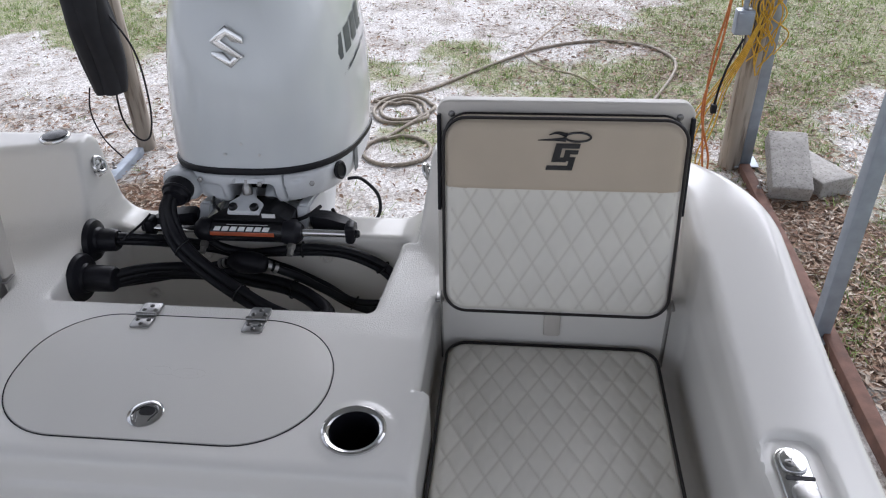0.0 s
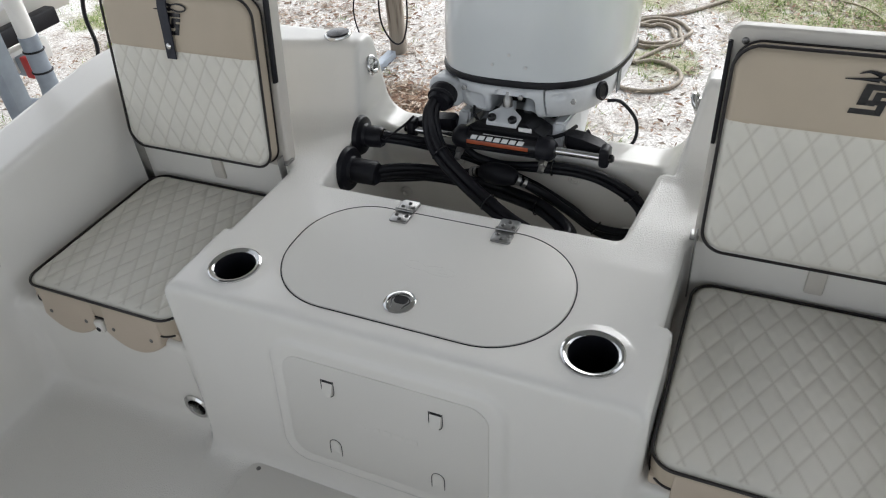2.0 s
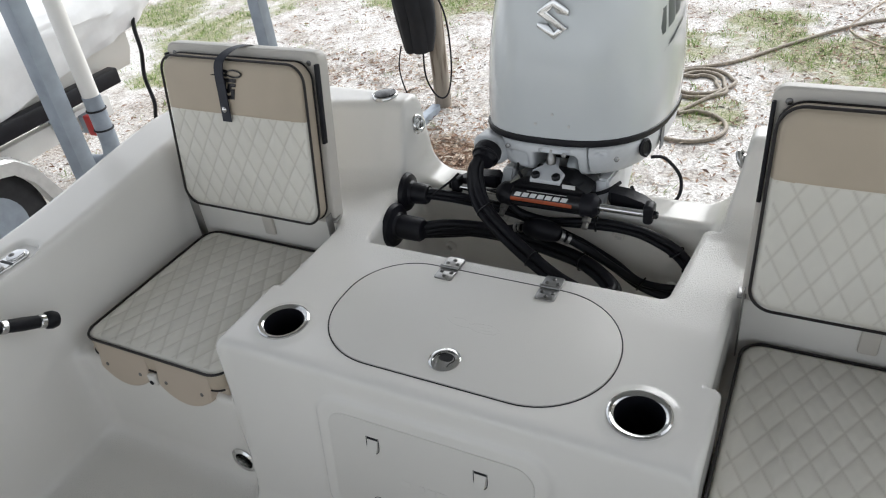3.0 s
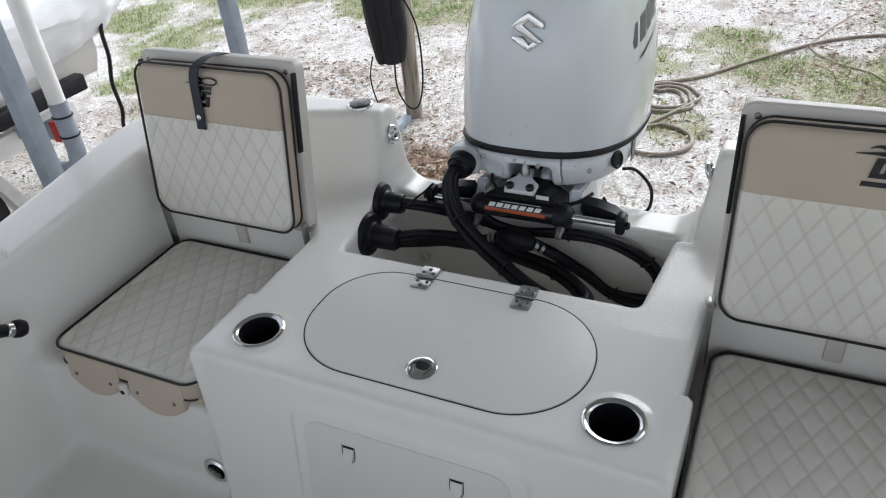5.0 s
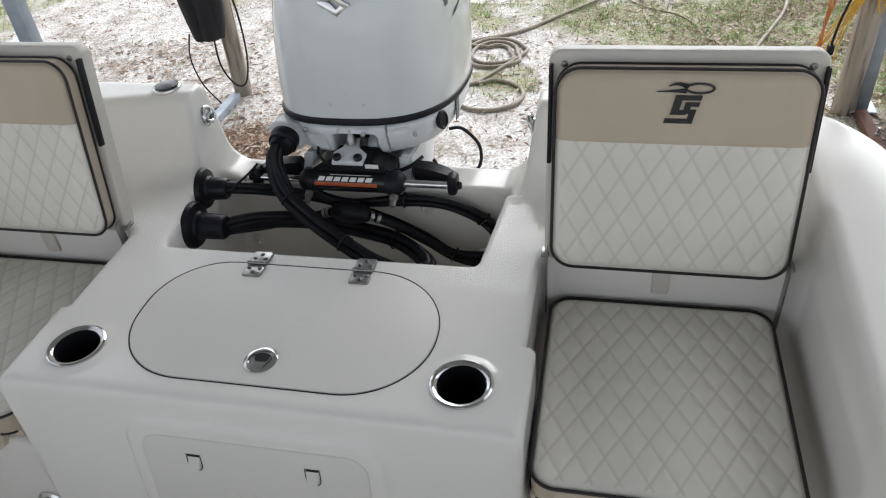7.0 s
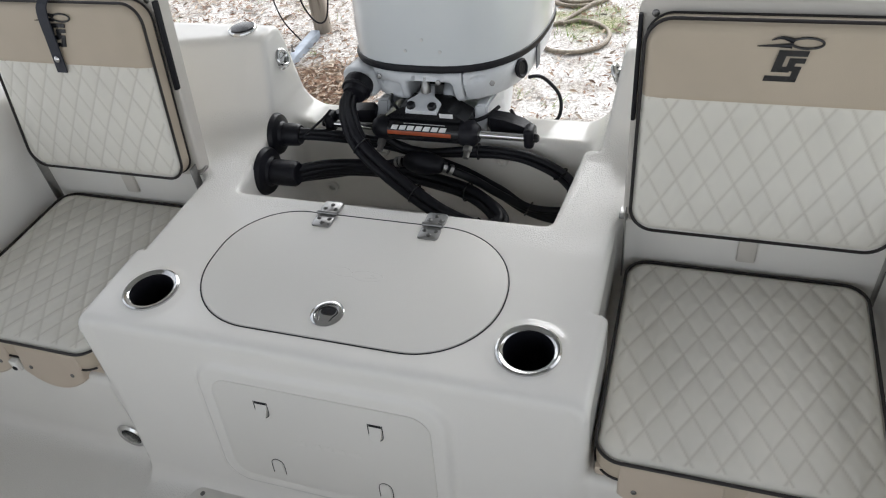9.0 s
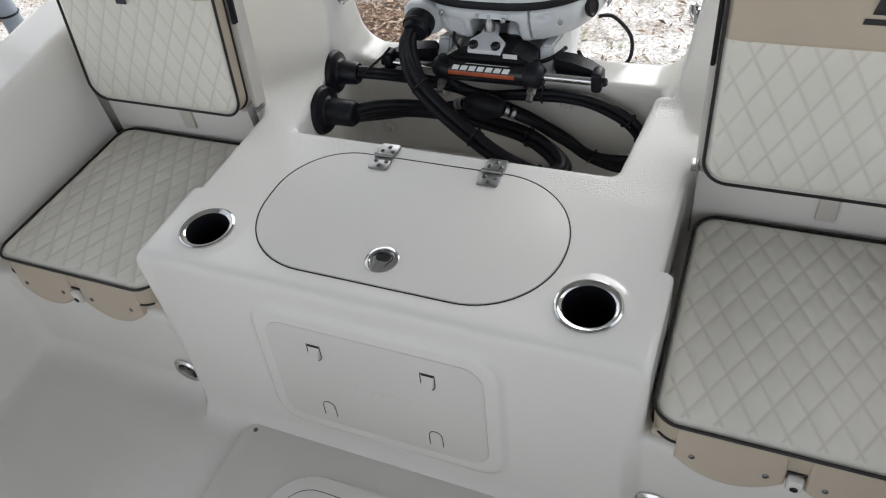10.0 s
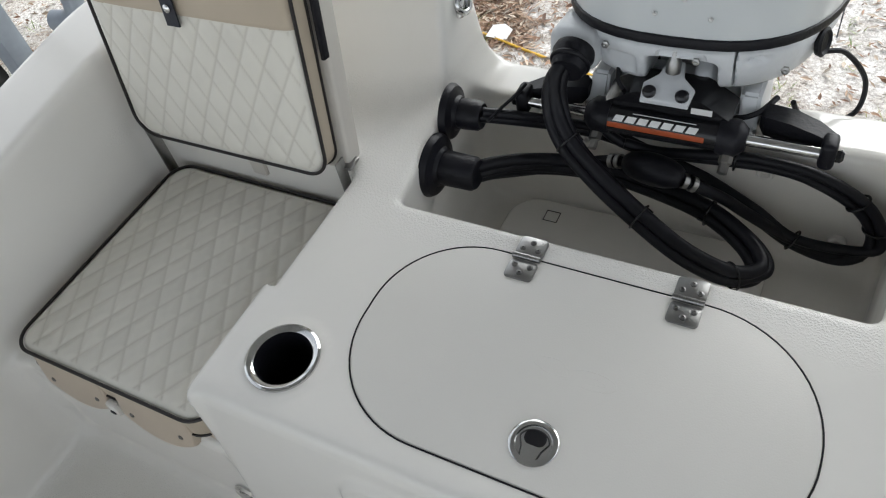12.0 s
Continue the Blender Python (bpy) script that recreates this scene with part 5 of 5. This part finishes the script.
ycord = tagged(part("yellow_cord", tube(on_ground([(-2.4, 2.45), (-1.7, 2.30), (-1.17, 2.15), (-0.88, 2.06), (-0.4, 1.92), (0.0, 1.90), (0.32, 1.96), (0.5, 1.8), (0.6, 1.3)], 0.008), 0.006, 7, 8), YELLOW), "yellow extension cord lying across sandy ground", "cord")
pap = slab([(-0.05, -0.035), (0.045, -0.04), (0.055, 0.02), (0.01, 0.045), (-0.04, 0.03)], 0.002, 0, Matrix.Translation((-1.09, 2.16, ground_height(-1.09, 2.16) + 0.022)) @ Matrix.Rotation(radians(14), 4, "X"))
tagged(part("paper_scrap", pap, WHITE), "crumpled white paper scrap on leaf litter", "paper")

# ---- neighbouring boat under a cover on its trailer ----
nb = thing("covered_boat", "neighbouring boat under a wrinkled grey fabric cover", "boat", (-3.95, 0, 0))
def cover_row(y):
    """One section of the cover: hanging sides, a soft edge, a top that rises to a ridge."""
    low = max(0.416 + 0.155 * (y - 2.0), 0.20)
    end = min(max((y - 2.02) / 0.24, 0), 1)
    half = [(1.075 - 0.10 * end, low + 0.06 * end), (1.115 - 0.09 * end, 0.52), (1.105 - 0.11 * end, 0.63 - 0.04 * end), (1.055 - 0.14 * end, 0.678 - 0.07 * end), (0.96 - 0.14 * end, 0.705 - 0.08 * end), (0.55, 0.80 - 0.12 * end), (0.0, 0.90 - 0.16 * end)]
    path = smooth_path([(x, 0, z) for x, z in half] + [(-x, 0, z) for x, z in half[-2::-1]], 7)
    out = []
    for k, p in enumerate(path):
        hang = min(max((0.66 - p.z) / 0.2, 0), 1)
        w = 0.018 * noise.noise(Vector((k * 0.16, y * 1.7, 1))) + hang * 0.022 * noise.noise(Vector((p.z * 3 + y * 1.2, y * 9.0, 4))) + 0.010 * noise.noise(Vector((k * 0.5 + y * 3, y * 7, 8)))
        out.append((p.x + math.copysign(w, p.x), y, p.z + w * (1 - 0.6 * hang)))
    return out


rows_c = [cover_row(-3.2 + 5.2 * j / 110) for j in range(110)] + [cover_row(2.0 + 0.26 * j / 10) for j in range(11)]
b = bmesh.new()
vs = [[b.verts.new(p) for p in r] for r in rows_c]
for q, w in zip(vs, vs[1:]):
    for i in range(len(q) - 1):
        b.faces.new((q[i], q[i + 1], w[i + 1], w[i]))
b.faces.new(vs[-1])
b.faces.new(vs[0][::-1])
bmesh.ops.recalc_face_normals(b, faces=b.faces)
part("cover", b, FABRIC, nb, "wrinkled light grey cover")
part("hull", loft([[(x * k, y, z) for x, y in ((-1.05, -3.1), (1.05, -3.1), (1.05, 1.94), (-1.05, 1.94))] for z, k in ((0.20, 0.94), (0.30, 0.985), (0.55, 1.0))]), GEL, nb, "white hull side")
part("tie_strap", tube([(1.085, 1.985, 0.46), (1.10, 1.955, 0.40), (1.105, 1.945, 0.28), (1.085, 1.925, 0.14), (1.115, 1.905, 0.0), (1.10, 1.89, -0.10), (1.12, 1.90, -0.20)], 0.011, 6), BLACK, nb, "black hanging strap")
tr = thing("boat_trailer", "white and black boat trailer with a diamond-plate fender", "trailer", (-2.9, 0.32, 0))
part("side_rail", box(0.06, 5.0, 0.11, (-0.08, -1.1, 0.06), 0.008), PVC, tr, "white painted side rail")
part("bunk", box(0.07, 4.4, 0.085, (0.03, -0.77, 0.225), 0.01), BLACK, tr, "black carpeted bunk")
part("bunk_post", box(0.05, 0.05, 0.20, (-0.05, 1.05, 0.17), 0.004), GALV, tr)
part("bunk_post", box(0.05, 0.05, 0.20, (-0.05, -0.2, 0.17), 0.004), GALV, tr)
part("cross_beam", box(2.3, 0.08, 0.10, (-1.15, 1.22, 0.04), 0.006), GALV, tr)
part("tail_light", box(0.05, 0.03, 0.11, (0.06, 1.16, 0.06), 0.006), RED, tr, "red tail light")
fb = bmesh.new()
corner_yz = [(0.90, -0.30), (0.86, -0.20), (0.74, 0.06), (0.66, 0.14), (0.58, 0.16), (0.34, 0.16), (0.26, 0.14), (0.18, 0.06), (0.06, -0.20), (0.02, -0.30)]
arc = []
for (ya, za), (yb, zb) in zip(corner_yz, corner_yz[1:]):
    arc += [(ya + (yb - ya) * k / 2, za + (zb - za) * k / 2) for k in range(2)]
outer_ = []
for y, z in arc:
    outer_.append([fb.verts.new(p) for p in ((-0.14, y, z), (0.125, y, z), (0.14, y, z - 0.015), (0.14, 0.46 + (y - 0.46) * 0.88, z - 0.075))])
for q, w in zip(outer_, outer_[1:]):
    for k in range(3):
        fb.faces.new((q[k], q[k + 1], w[k + 1], w[k]))
bmesh.ops.recalc_face_normals(fb, faces=fb.faces)
bmesh.ops.solidify(fb, geom=fb.faces[:], thickness=0.005)
fender = part("fender", fb, ALU, tr, "bright diamond-plate fender")
lug = box(0.022, 0.005, 0.002, (0, 0, 0), 0.0, 0)
lug_me = bpy.data.meshes.new("tread_lug")
lug.to_mesh(lug_me)
lug.free()
lug_me.materials.append(ALU)
for i in range(len(arc) - 1):
    (ya, za), (yb, zb) = arc[i], arc[i + 1]
    tilt_ = math.atan2(zb - za, yb - ya)
    for h in range(3):
        f_ = (h + 0.5) / 3
        for k in range(6):
            o = new("tread_lug", lug_me)
            o.parent = fender
            o.matrix_basis = Matrix.Translation((-0.12 + 0.048 * k, ya + (yb - ya) * f_, za + (zb - za) * f_ + 0.004)) @ Matrix.Rotation(tilt_, 4, "X") @ Matrix.Rotation(radians(45 if (k + h) % 2 else -45), 4, "Z")
WH = Matrix.Translation((0, 0.46, GROUND + 0.29)) @ Matrix.Rotation(radians(90), 4, "Y")
wheel = part("wheel", lathe([(0.17, -0.09), (0.24, -0.10), (0.285, -0.08), (0.29, 0.0), (0.285, 0.08), (0.24, 0.10), (0.17, 0.09)], 40, WH), TYRE, tr, "black trailer tyre")
part("rim", lathe([(0.17, 0.09), (0.16, 0.068), (0.11, 0.055), (0.055, 0.078), (0.045, 0.092), (0, 0.092)], 30, WH), GALV, wheel, "grey steel rim")
guide = thing("guide_post", "white plastic pipe guide post on the trailer", "guide post", (-2.58, 1.36, 0))
part("pipe", tube([(0, 0, 0.22), (0, 0, 0.8), (0, 0, 1.7)], 0.040, 20, 4), PVC, guide)
part("sleeve", tube([(0, 0, 0.30), (0, 0, 0.15), (0, 0, 0.05), (-0.01, -0.01, -0.02), (-0.05, -0.03, -0.05), (-0.12, -0.05, -0.05)], 0.043, 18, 5), GALV, guide, "grey curved sleeve")
for z in (0.23, 0.13):
    part("tie", ring(0.044, 0.005, (0, 0, z)), BLACK, guide, "black tie")
copy_thing(guide, Matrix.Translation((-2.40, -0.05, 0)))
